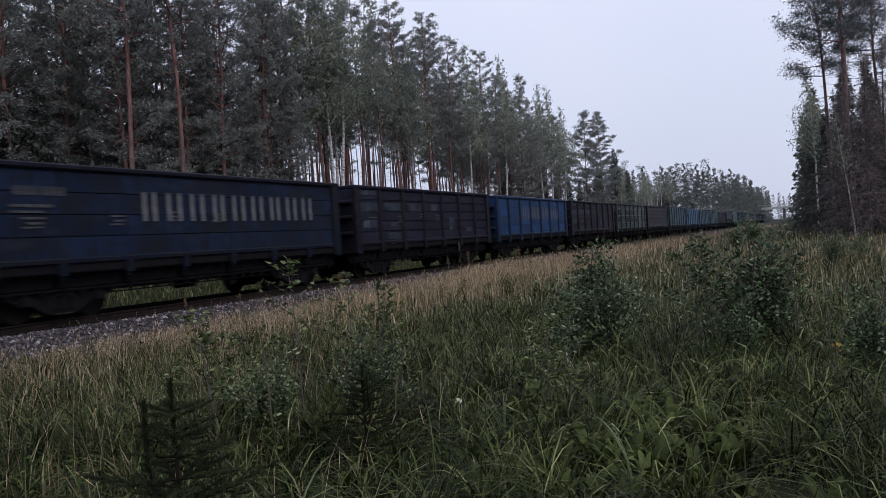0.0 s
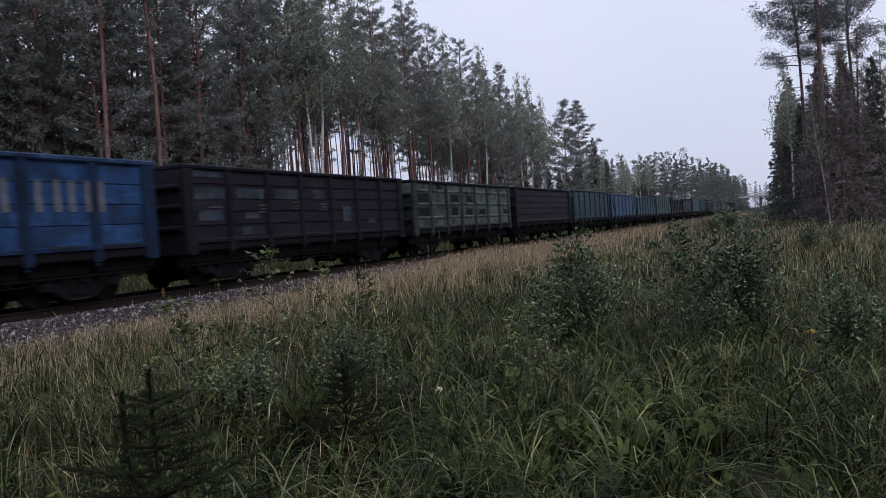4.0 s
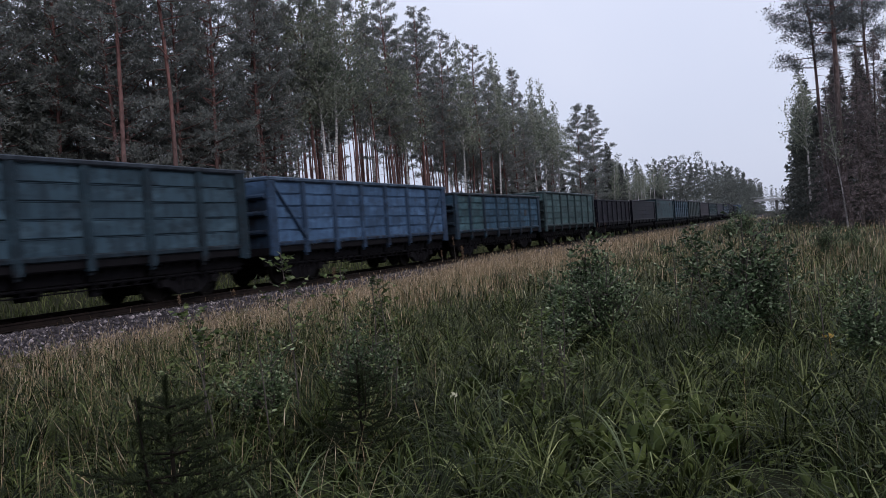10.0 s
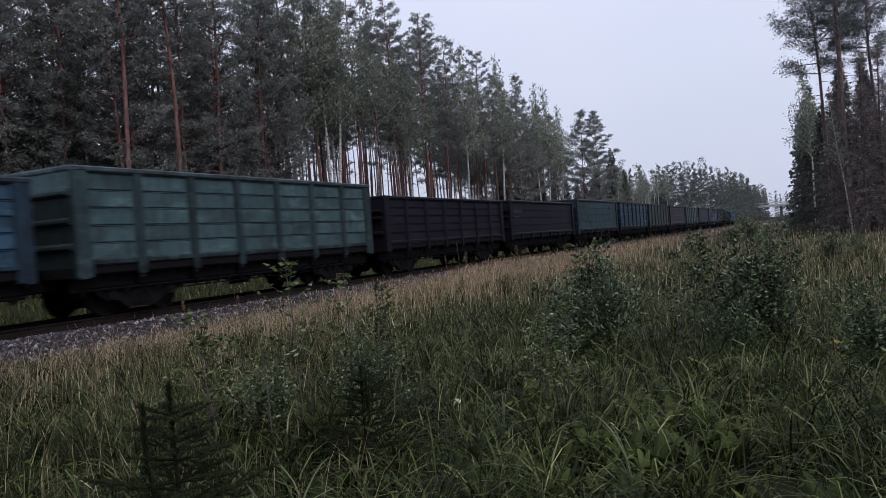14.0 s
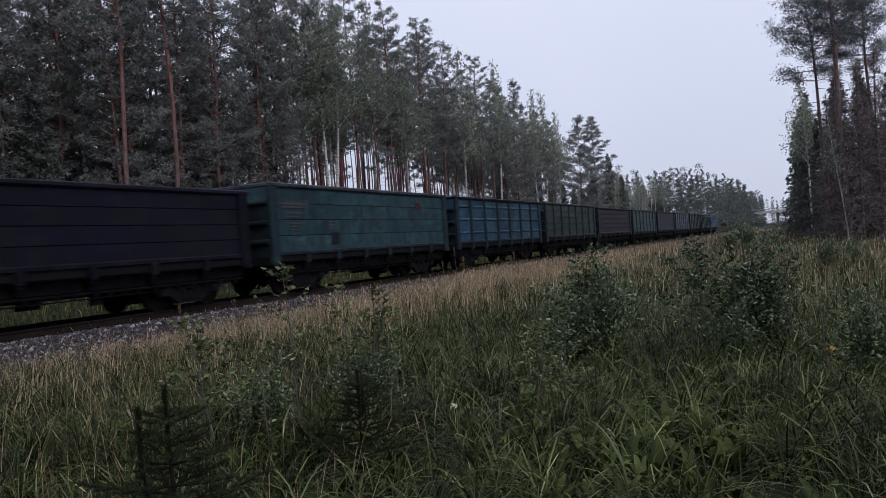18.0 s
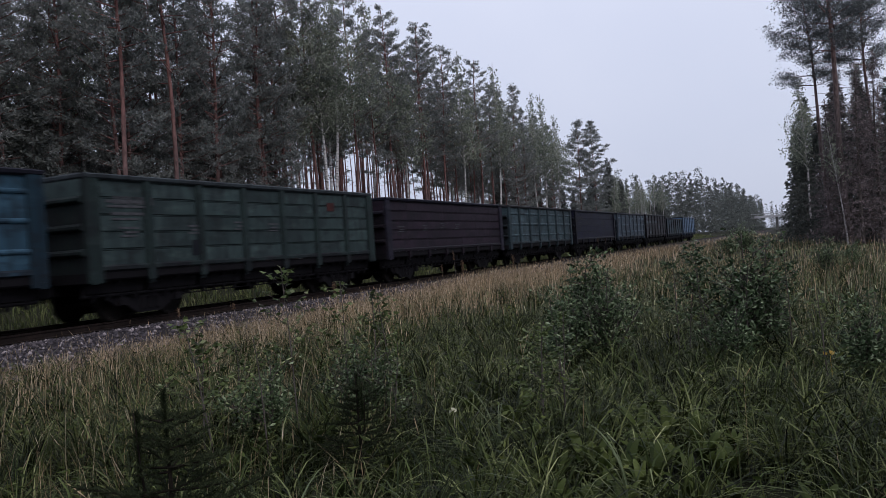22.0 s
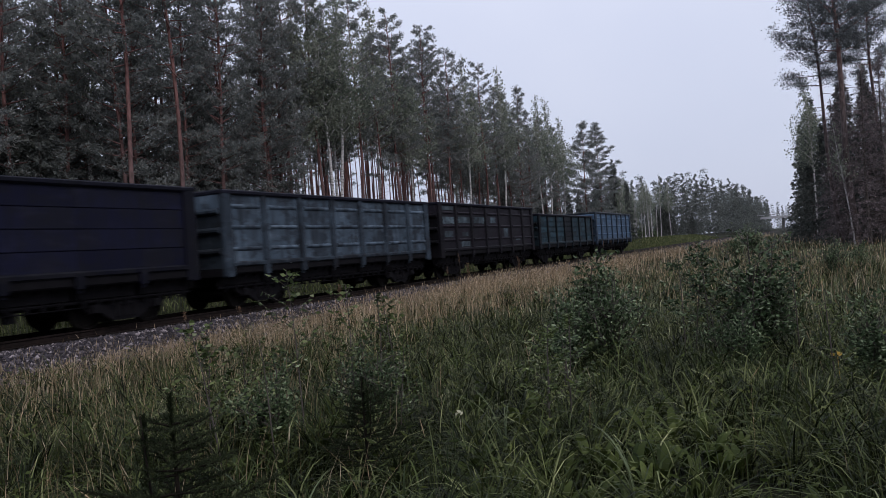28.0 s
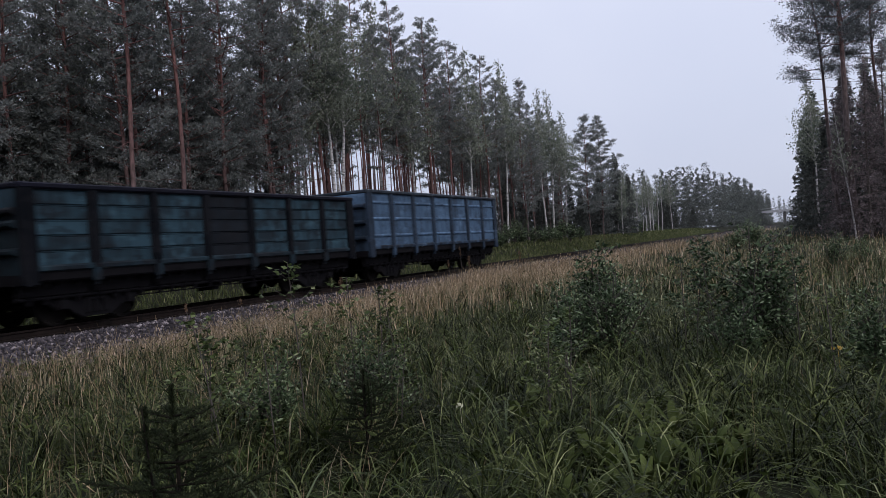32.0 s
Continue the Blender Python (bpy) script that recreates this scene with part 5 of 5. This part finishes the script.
def sow():
    rng = np.random.default_rng(77)
    green, field, straw, weed = Mound(), Mound(), Mound(), Mound()
    bands = ((12000, 2.0, 7, 0.0065, 4), (36000, 7, 15, 0.008, 2), (44000, 15, 34, 0.015, 2), (28000, 34, 80, 0.04, 2), (11000, 80, 190, 0.11, 2))
    for n, r0, r1, w, joints in bands:
        x, y = wedge(rng, n, r0, r1)
        side = np.clip((x - 6.0) / 6.0, 0, 1)
        tall = np.interp(x - verge(y), [0, 1.0, 3.2], [0.12, 0.3, 1.0]) ** np.where(y > 26, 0.5, 1.0)
        p = patchy(x, y)
        # green blades
        keep = rng.random(len(x)) < 0.45 + 0.55 * side
        if r1 < 20:
            keep &= patchy(x, y, 3.3) + 0.35 * patchy(y, x, 7.0) > 0.46
        # the dock bed leaves little room for grass
        keep &= ~((np.abs(x - 15.2) < 1.2) & (np.abs(y - 4.9) < 1.3) & (rng.random(len(x)) < 0.6))
        xx, yy = x[keep], y[keep]
        h = rng.uniform(0.2, 0.62, len(xx)) * tall[keep] * (0.7 + 0.5 * p[keep]) * (0.55 + 0.85 * patchy(xx, yy, 2.6) * patchy(yy, xx, 4.1) ** 0.5)
        v, f, t = blades(rng, xx, yy, h, rng.uniform(0.5, 1.6, len(xx)) * w * 1.2, rng.uniform(0.1, 1.1, len(xx)), joints, 0.55)
        (green if r1 < 10 else field).add(v, f)
        # ripe stalks
        x, y = wedge(rng, int(n * (1.0 if r1 < 10 else 1.6)), r0, r1)
        side = np.minimum(np.clip((x - 4.0) / 6.5, 0, 1), np.clip((0.95 - (EYE[0] - x) / y) / 0.45, 0, 1))
        tall = np.interp(x - verge(y), [0, 1.0, 3.2], [0.15, 0.36, 1.0]) ** np.where(y > 26, 0.5, 1.0)
        keep = rng.random(len(x)) < (1.0 - (0.97 if r1 < 16 else 0.92) * side) * (0.55 + 0.6 * patchy(y, x)) * np.interp(np.hypot(EYE[0] - x, y), [4, 9, 13, 17], [0.09, 0.09, 0.18, 1.1])
        x, y, tall = x[keep], y[keep], tall[keep]
        h = rng.uniform(0.45, 0.95, len(x)) * tall
        v, f, t = blades(rng, x, y, h, rng.uniform(0.5, 1.1, len(x)) * w * (0.62 if r1 < 10 else 0.8), rng.uniform(0.08, 0.62, len(x)), 3 if r1 < 16 else 2, 0.28)
        straw.add(v, f)
        m = rng.random(len(x)) < (0.45 if r1 < 16 else 0.7)
        s = Soup(5)
        tips = t[m]
        s.leaves(tips - np.array([0, 0, 0.04]), rng.normal(0, 0.3, (len(tips), 3)) + np.array([0, 0, 1.0]), rng.uniform(0.07, 0.15, len(tips)), np.maximum(0.0055, w * 0.8) * rng.uniform(0.6, 1.3, len(tips)))
        straw.add(*s.arrays())
        # small leafy weeds between the blades
        if r1 < 40:
            x, y = wedge(rng, n // 40, r0, r1)
            q = 7
            h = rng.uniform(0.2, 0.7, len(x)) * np.interp(x, [2.7, 5.0, 8.0], [0.2, 0.5, 1.0])
            bx, by, bh = np.repeat(x, q), np.repeat(y, q), np.repeat(h, q) * np.tile(np.linspace(0.35, 1, q), len(x))
            a = rng.random(len(bx)) * 6.28
            s = Soup(6)
            base = np.stack([bx, by, ground_height(bx, by) + bh], -1)
            s.leaves(base, np.stack([np.cos(a), np.sin(a), rng.uniform(-0.2, 0.7, len(a))], -1), rng.uniform(0.04, 0.09, len(a)) * max(1.0, w / 0.012), rng.uniform(0.015, 0.03, len(a)) * max(1.0, w / 0.012))
            weed.add(*s.arrays())
    # tussocks: blades that arch outwards from one root
    for n, r0, r1, m, w in ((520, 2.3, 7, 30, 0.012), (1250, 7, 14, 22, 0.014), (1500, 14, 30, 14, 0.02)):
        x, y = wedge(rng, n, r0, r1)
        keep = (rng.random(len(x)) < np.clip((x - 4) / 5, 0.15, 1)) & (patchy(x, y, 1.7) > 0.22)
        x, y = x[keep], y[keep]
        size = rng.uniform(0.45, 0.95, len(x))
        bx = np.repeat(x, m) + rng.normal(0, 0.035, len(x) * m)
        by = np.repeat(y, m) + rng.normal(0, 0.035, len(x) * m)
        h = np.repeat(size, m) * rng.uniform(0.4, 0.95, len(bx))
        v, f, t = blades(rng, bx, by, h, rng.uniform(0.6, 1.5, len(bx)) * w, rng.uniform(0.3, 1.25, len(bx)), 4 if r1 < 10 else 3, 0.6)
        green.add(v, f)
    # long arching sedge blades close by
    sedge = Mound()
    x, y = wedge(rng, 9000, 2.4, 10)
    keep = (x > 11) & (patchy(x, y, 3.3) + 0.35 * patchy(y, x, 7.0) > 0.62) & (rng.random(len(x)) < np.clip((x - 11) / 3.5, 0.2, 1))
    x, y = x[keep], y[keep]
    v, f, t = blades(rng, x, y, rng.uniform(0.4, 0.85, len(x)), rng.uniform(0.008, 0.018, len(x)), rng.uniform(0.3, 1.25, len(x)), 5, 0.75)
    sedge.add(v, f)
    sedge.make("sedge", M_SEDGE, "fresh green arching sedge blades in clumps", "grass")
    # thinner growth on the rest of the meadow round the viewer
    r, a = 1.2 + 21 * np.sqrt(rng.random(16000)), radians(63) + rng.random(16000) * radians(287)
    x, y = EYE[0] - r * np.sin(a), r * np.cos(a)
    keep = x > 3.8
    x, y = x[keep], y[keep]
    v, f, t = blades(rng, x, y, rng.uniform(0.2, 0.6, len(x)), rng.uniform(0.01, 0.025, len(x)), rng.uniform(0.1, 1.0, len(x)), 2, 0.5)
    green.add(v, f)
    field.make("field_grass", M_FIELD, "dull green grass standing over the meadow", "grass")
    green.make("green_grass", M_GRASS, "tall uncut green meadow grass", "grass")
    straw.make("ripe_grass", M_STRAW, "ripe straw-coloured meadow grass in seed", "grass")
    weed.make("meadow_weeds", M_BROAD, "small leafy weeds between the grass", "weeds")
    # the green bank beyond the track
    bank = Mound()
    n = 32000
    y = 8 + 215 * rng.random(n) ** 1.5
    x = -2.2 - 11 * rng.random(n) - np.clip(y - 105, 0, 99) * 0.16 * rng.random(n)
    h = rng.uniform(0.25, 0.6, n)
    v, f, t = blades(rng, x, y, h, rng.uniform(0.02, 0.045, n) * (1 + y / 55), rng.uniform(0.2, 0.8, n), 2)
    bank.add(v, f)
    bank.make("bank_grass", M_BANK, "short green grass on the bank before the wood", "grass")


M_BANK = foliage("bank_grass", [(0.0, (0.055, 0.07, 0.03)), (0.6, (0.105, 0.122, 0.055)), (1.0, (0.19, 0.19, 0.105))], 0.7, 0.3)
M_SEDGE = foliage("sedge_blades", [(0.0, (0.010, 0.016, 0.006)), (0.45, (0.036, 0.052, 0.017)), (0.8, (0.092, 0.12, 0.044)), (1.0, (0.32, 0.34, 0.19))], 0.5, 0.25, 0.1, 1.3)
sow()

# ------------------------------------------------------------------ bushes and single plants
NEAR_BUSHES = Stand("willow_bush", "dense green willow bush in tall grass", "bush", "bushes on the meadow",
                    [shrub_meshes(91, 1.45, 0.55, 0.075, 2700, M_SHRUB, 15), shrub_meshes(92, 1.85, 0.8, 0.075, 3100, M_SHRUB, 17)], ("branchwork", "foliage"))
NEAR_BUSHES.at(0, 13.95, 9.5, 10, 1.0)
NEAR_BUSHES.at(1, 15.8, 9.4, 120, 0.9)
NEAR_BUSHES.at(1, 14.25, 9.0, 250, 0.72)
NEAR_BUSHES.at(0, 13.75, 8.9, 310, 0.75)
NEAR_BUSHES.at(0, 15.75, 8.5, 95, 0.62, label="low leafy bush between grass tussocks")
NEAR_BUSHES.at(1, 12.9, 5.6, 75, 0.55, label="low leafy bush between grass tussocks")
NEAR_BUSHES.at(0, 12.4, 4.9, 130, 0.6, label="low leafy bush between grass tussocks")
NEAR_BUSHES.at(1, 13.6, 45.0, 30, 1.15, label="rounded willow bush far along the meadow")
NEAR_BUSHES.at(0, 12.7, 46.0, 80, 1.05, label="rounded willow bush far along the meadow")
NEAR_BUSHES.at(1, 17.1, 25.0, 200, 0.72, label="loose willow bush at the meadow's edge")
NEAR_BUSHES.at(0, 17.9, 27.0, 20, 0.7, label="loose willow bush at the meadow's edge")
NEAR_BUSHES.at(0, 16.95, 8.2, 300, 0.7, label="low willow bush with thin leaves in the grass")


M_SAPLING_BARK = surface("sapling_bark", (0.012, 0.010, 0.008), (0.03, 0.024, 0.018), 12.0, 0.9, 0.3)
M_SAPLING = foliage("sapling_needles", [(0.0, (0.016, 0.022, 0.012)), (0.7, (0.032, 0.041, 0.022)), (1.0, (0.066, 0.078, 0.044))], 0.6, 0.1, 0.05)


def sapling_spruce():
    """Knee-high spruce: leader with buds, flat whorls of needled twigs."""
    wood, green = Soup(301), Soup(302)
    rng = wood.rng
    H = 1.08
    wood.tube([(0, 0, 0), (0.01, 0, 0.5), (0.0, 0.01, 0.9), (0, 0.01, H)], [0.014, 0.011, 0.007, 0.004], 7)
    wood.tube([(0, 0, 0.45), (-0.09, -0.02, 0.62), (-0.115, -0.03, 1.0)], [0.008, 0.006, 0.003], 6)

    def twig(p, d, L, r):
        e = p + d * L
        wood.tube([p, p + d * L * 0.5 + np.array([0, 0, -0.02 * L]), e], [r, r * 0.7, r * 0.35], 4)
        n = int(1050 * L)
        s = rng.random(n)
        c = p + d * (L * s)[:, None]
        green.spikes(c, d * 0.9 + rng.normal(0, 0.7, (n, 3)) + np.array([0, 0, 0.1]), rng.uniform(0.014, 0.025, n), 0.0038)

    for z in (0.3, 0.42, 0.54, 0.65, 0.76, 0.85, 0.94):
        for j in range(7):
            a = j * 0.9 + z * 9 + rng.uniform(-0.25, 0.25)
            L = (0.15 + 0.6 * max(0.0, 0.92 - z)) * rng.uniform(0.65, 1.2)
            d = np.array([math.cos(a), math.sin(a), 0.22 + rng.uniform(-0.1, 0.16)])
            p = np.array([0, 0, z + rng.uniform(-0.02, 0.02)])
            twig(p, d, L, 0.006)
            side = np.array([-math.sin(a), math.cos(a), 0.1])
            for q in (0.35, 0.55, 0.72, 0.88):
                for sgn in (-1, 1):
                    twig(p + d * L * q, d * 0.6 + side * 0.75 * sgn, L * 0.42 * (1.1 - q), 0.003)
    for z, x in ((H, 0.0), (1.0, -0.115)):
        n = 900
        zz = z - 0.3 * rng.random(n)
        a = rng.random(n) * 6.28
        green.spikes(np.stack([x + 0 * zz, 0 * zz, zz], -1), np.stack([np.cos(a), np.sin(a), 0.9 + 0 * a], -1), 0.024, 0.0045)
    ob = thing("spruce_sapling", "small dark spruce sapling among tall grass", "sapling", m=pose(14.05, 2.25, -0.33, 0, 0, 30))
    put("stem", wood.mesh("stem", M_SAPLING_BARK), ob)
    put("needle_cover", green.mesh("needle_cover", M_SAPLING), ob)
    return ob


first_sapling = sapling_spruce()
other = copy_thing(first_sapling, pose(13.6, 4.4, -0.42))
other.matrix_basis = pose(13.6, 4.4, -0.42, 0, 0, 140) @ Matrix.Scale(0.78, 4)
tagged(other, "dark little spruce half hidden by grass")


M_SHOOT = foliage("shoot_leaves", [(0.0, (0.035, 0.052, 0.018)), (0.5, (0.085, 0.115, 0.045)), (0.85, (0.165, 0.2, 0.09)), (1.0, (0.32, 0.35, 0.21))], 0.5, 0.25, 0.12)


def shoot(seed, x, y, h, leaf, n_leaf, label, bare=0.25, mat=None, name="leafy_shoot"):
    """One upright stem with side twigs and hanging leaves."""
    wood, green = Soup(seed), Soup(seed + 1)
    rng = wood.rng
    s = np.linspace(0, 1, 7)
    lean = rng.uniform(-0.12, 0.12, 2)
    pts = np.stack([lean[0] * h * s ** 1.5, lean[1] * h * s ** 1.5, h * s], -1) + rng.normal(0, 0.006, (7, 3)) * s[:, None]
    wood.tube(pts, 0.0065 * (1 - 0.7 * s) + 0.0016, 5)
    twigs = []
    for k in range(int(9 * h)):
        u = bare + (0.96 - bare) * (k + rng.random()) / int(9 * h)
        p = np.array([np.interp(u, s, pts[:, i]) for i in range(3)])
        a = rng.uniform(0, 6.28)
        L = ((1.05 - u) * 0.34 * h + 0.06) * rng.uniform(0.7, 1.3)
        e = p + np.array([math.cos(a), math.sin(a), 0.7]) * L
        twig = Soup(1)
        twig.tube([p, (p + e) / 2, e], [0.003, 0.002, 0.001], 3)
        twigs.append(twig.mesh("twig", M_TWIG))
        m = max(5, n_leaf // int(6 * h))
        q = rng.random(m) ** 0.7
        c = p + (e - p) * q[:, None]
        b = rng.random(m) * 6.28
        green.leaves(c, np.stack([np.cos(b), np.sin(b), rng.uniform(-0.7, 0.4, m)], -1), rng.uniform(0.5, 1.0, m) * leaf, rng.uniform(0.35, 0.58, m) * leaf, 0.15)
    m = 9
    b = rng.random(m) * 6.28
    c = pts[-1] - np.array([0, 0, 1.0]) * (rng.random(m) * 0.16)[:, None]
    green.leaves(c, np.stack([np.cos(b), np.sin(b), rng.uniform(-0.4, 0.7, m)], -1), rng.uniform(0.6, 1.0, m) * leaf, rng.uniform(0.4, 0.58, m) * leaf, 0.15)
    ob = thing(name, label, "young plant", "young shoots on the meadow", m=pose(x, y, float(ground_height(x, y)) - 0.02))
    put("stem", wood.mesh("stem", M_TWIG), ob)
    for me in twigs:
        put("twig", me, ob)
    put("foliage", green.mesh("foliage", mat or M_SHOOT), ob)


for k, (x, y, top, leaf, n) in enumerate((
        (12.62, 5.0, 1.21, 0.075, 60), (12.8, 5.5, 1.05, 0.07, 70), (12.45, 4.2, 0.84, 0.07, 80), (12.62, 4.6, 0.66, 0.05, 50),
        (12.25, 4.3, 0.70, 0.065, 80), (13.35, 5.3, 0.55, 0.05, 50), (12.95, 5.7, 0.95, 0.06, 90), (13.05, 5.9, 0.85, 0.06, 80),
        (14.5, 5.7, 0.62, 0.06, 90), (14.62, 5.9, 0.7, 0.055, 110), (14.35, 6.1, 0.6, 0.055, 90), (12.1, 4.9, 0.55, 0.055, 60), (16.6, 7.2, 0.62, 0.05, 70),
        (15.18, 9.2, 1.05, 0.075, 110), (15.32, 9.35, 1.15, 0.075, 120), (15.1, 9.0, 0.95, 0.07, 110), (15.45, 9.1, 1.05, 0.07, 110), (16.3, 9.2, 0.95, 0.07, 110), (16.15, 9.5, 1.0, 0.07, 90),
        (13.75, 9.4, 0.95, 0.07, 100), (14.2, 9.5, 0.9, 0.07, 100), (14.05, 7.6, 0.6, 0.065, 110), (14.2, 7.3, 0.7, 0.065, 110))):
    shoot(400 + 3 * k, x, y, top + 0.4, leaf, int(n * 1.5), "slender leafy shoot standing above the grass", 0.3 if k else 0.45, M_SHOOT if k < 13 else M_SHRUB)


def broad_plant(seed, n=9, size=0.3):
    """Dock-like plant: upright broad leaves from one root."""
    s = Soup(seed)
    rng = s.rng
    for k in range(n):
        a = rng.uniform(0, 6.28)
        L, w = size * rng.uniform(0.7, 1.25), size * rng.uniform(0.17, 0.25)
        d = np.array([math.cos(a), math.sin(a), 0])
        sd = np.array([-math.sin(a), math.cos(a), 0])
        rows = []
        for u, ww in ((0, 0.12), (0.2, 0.6), (0.45, 1.0), (0.7, 0.8), (0.9, 0.35), (1.0, 0.0)):
            c = d * (0.55 * L * u ** 1.4) + np.array([0, 0, 0.12 + L * (u * 1.25 - 0.45 * u ** 3)])
            rows.append((c - sd * w * ww / 2 + np.array([0, 0, 0.1 * w * ww]), c, c + sd * w * ww / 2 + np.array([0, 0, 0.1 * w * ww])))
        v = np.array(rows).reshape(-1, 3)
        f = []
        for i in range(5):
            for j in (0, 1):
                q = 3 * i + j
                f += [(q, q + 1, q + 4), (q, q + 4, q + 3)]
        s.add(v, f)
    return s.mesh("leaves", M_BROAD)


DOCKS = [broad_plant(501, 11, 0.32), broad_plant(502, 9, 0.38), broad_plant(503, 13, 0.27)]
rng_docks = np.random.default_rng(55)
docks_first = {}
for k in range(135):
    if k < 112:
        x, y = rng_docks.triangular(13.9, 15.3, 16.6), rng_docks.triangular(3.6, 4.6, 7.2)
    else:
        x, y = rng_docks.uniform(12.2, 14.2), rng_docks.uniform(3.4, 6.5)
    m = pose(x, y, float(ground_height(x, y)), 0, 0, rng_docks.uniform(0, 360)) @ Matrix.Scale(rng_docks.uniform(0.5, 0.8), 4)
    ob = put("dock_plant", DOCKS[k % 3])
    ob.matrix_basis = m
    tagged(ob, "broad-leaved green dock plant in the grass", "plant", "dock plants")


def reed(seed, x, y, h, n=5):
    """A tall broad-bladed grass: long arching leaves from one root."""
    rng = np.random.default_rng(seed)
    ob = thing("reed_grass", "tall pale green reed grass with broad arching blades", "grass", "reed grasses", m=pose(x, y, float(ground_height(x, y)) - 0.02))
    for k in range(n):
        a = rng.uniform(0, 6.28)
        L, w, lean = h * rng.uniform(0.75, 1.1), rng.uniform(0.010, 0.018), rng.uniform(0.25, 0.85)
        d, sd = np.array([math.cos(a), math.sin(a), 0]), np.array([-math.sin(a), math.cos(a), 0])
        u = np.linspace(0, 1, 11)
        c = d * (lean * L * u ** 2.6)[:, None] + np.array([0, 0, 1.0]) * (L * (u - 0.42 * lean * u ** 4))[:, None]
        half = (w * np.minimum(1, 0.35 + 2.4 * u) * (1 - u ** 3) / 2)[:, None]
        v = np.stack([c - sd * half + d * half * 0.5, c, c + sd * half + d * half * 0.5], 1).reshape(-1, 3)
        f = []
        for i in range(10):
            for j in (0, 1):
                q = 3 * i + j
                f += [(q, q + 1, q + 4), (q, q + 4, q + 3)]
        put("blade", mesh_from("blade", v, np.array(f), M_REED), ob)


M_REED = foliage("reed_blades", [(0.0, (0.07, 0.092, 0.05)), (0.6, (0.115, 0.145, 0.082)), (1.0, (0.17, 0.20, 0.125))], 0.45, 0.3, 0.2)
for k, (x, y, h, n) in enumerate(((14.35, 2.55, 1.0, 3), (14.7, 3.3, 0.95, 4), (15.0, 5.3, 0.8, 5), (14.4, 5.0, 0.85, 5), (15.5, 4.2, 0.7, 4))):
    reed(700 + k, x, y, h, n)


def dry_stalk(seed, x, y, h, heavy):
    """Last year's stalk with a brown seed head."""
    s, rng = Soup(seed), np.random.default_rng(seed)
    lean = rng.uniform(-0.15, 0.15)
    pts = np.array([(0, 0, 0), (0.02, lean * h * 0.3, h * 0.5), (0.02, lean * h, h)])
    s.tube(pts, [0.012, 0.009, 0.005], 5)
    ob = thing("dry_stalk", "dry brown weed stalk with seed head by the track", "weed", "dry stalks by the track", m=pose(x, y, float(ground_height(x, y))))
    put("stem", s.mesh("stem", M_TWIG), ob)
    n = 260 if heavy else 60
    g = Soup(seed + 1)
    u = rng.uniform(0.55 if heavy else 0.8, 1.0, n)
    c = np.stack([np.interp(u, [0, 0.5, 1], pts[:, i]) for i in range(3)], -1) + rng.normal(0, 0.03 if heavy else 0.015, (n, 3))
    g.leaves(c, rng.normal(0, 0.6, (n, 3)) + np.array([0, 0, 0.8]), 0.04, 0.022)
    put("seed_head", g.mesh("seed_head", M_SEED), ob)


M_SEED = foliage("brown_seed", [(0.0, (0.08, 0.05, 0.035)), (1.0, (0.2, 0.13, 0.09))], 0.8, 0.1)
for k, (x, y, top, heavy) in enumerate(((4.5, 25.8, 1.15, False), (4.55, 26.4, 0.75, True), (4.5, 32.2, 0.75, True), (4.5, 48.0, 1.35, False), (4.4, 50.6, 1.25, False), (4.5, 46.0, 0.8, False),
                                        (4.6, 24.5, 0.7, False), (4.0, 12.3, 0.35, False), (4.0, 14.0, 0.3, False), (4.2, 18.0, 0.5, True))):
    dry_stalk(600 + 2 * k, x, y, top + 0.42, heavy)


def single_leaf(name, label, x, y, z, size, mat, turn):
    s = Soup(7)
    s.leaves(np.zeros((3, 3)) + np.array([[0, 0, 0], [0.02, 0, 0.02], [-0.02, 0.01, 0.01]]), np.array([[0.6, 0, 0.5], [0.1, 0.7, 0.2], [-0.6, -0.2, 0.4]]), size, size * 0.6)
    s.tube([(0, 0, -(z - float(ground_height(x, y)))), (0.01, 0, -0.2), (0, 0, 0)], [0.004, 0.003, 0.002], 4)
    ob = put(name, s.mesh(name, mat))
    ob.matrix_basis = pose(x, y, z, 0, 0, turn)
    tagged(ob, label, "leaf")


M_YELLOW = foliage("yellow_leaf", [(0.0, (0.42, 0.27, 0.05)), (1.0, (0.5, 0.34, 0.08))], 0.5, 0.3)
M_CREAM = foliage("cream_flower", [(0.0, (0.5, 0.48, 0.38)), (1.0, (0.62, 0.6, 0.5))], 0.6, 0.3)
single_leaf("yellow_leaf", "yellowed leaf on a low stem in grass", 16.62, 7.3, 0.1, 0.06, M_YELLOW, 30)
single_leaf("cream_flower", "small cream flower spray in the grass", 13.95, 5.2, -0.02, 0.05, M_CREAM, 80)


# ------------------------------------------------------------------ how the train rolls
def motions():
    for ob, i in WAGONS:
        rows = [(t, pose(0, train_at(t) + PITCH * i + PITCH / 2, 0)) for t in range(0, 33, 2)]
        walk(ob, rows)
    for ob, i in WHEELS:
        # turned while the wagon rolls past, one sixth of a turn and a little more from row to row
        a, b = pass_times(i)
        rows = []
        for k in range(int((b - a) * 15) + 1):
            t = a + k / 15
            rows.append((t, ob.matrix_basis.copy() @ pose(0, 0, 0, math.degrees(-(train_at(t) - train_at(a)) / 0.475))))
        if rows[0][0] > 0:
            rows.insert(0, (0, rows[0][1]))
        if rows[-1][0] < 32:
            rows.append((32, rows[-1][1]))
        walk(ob, rows)


motions()
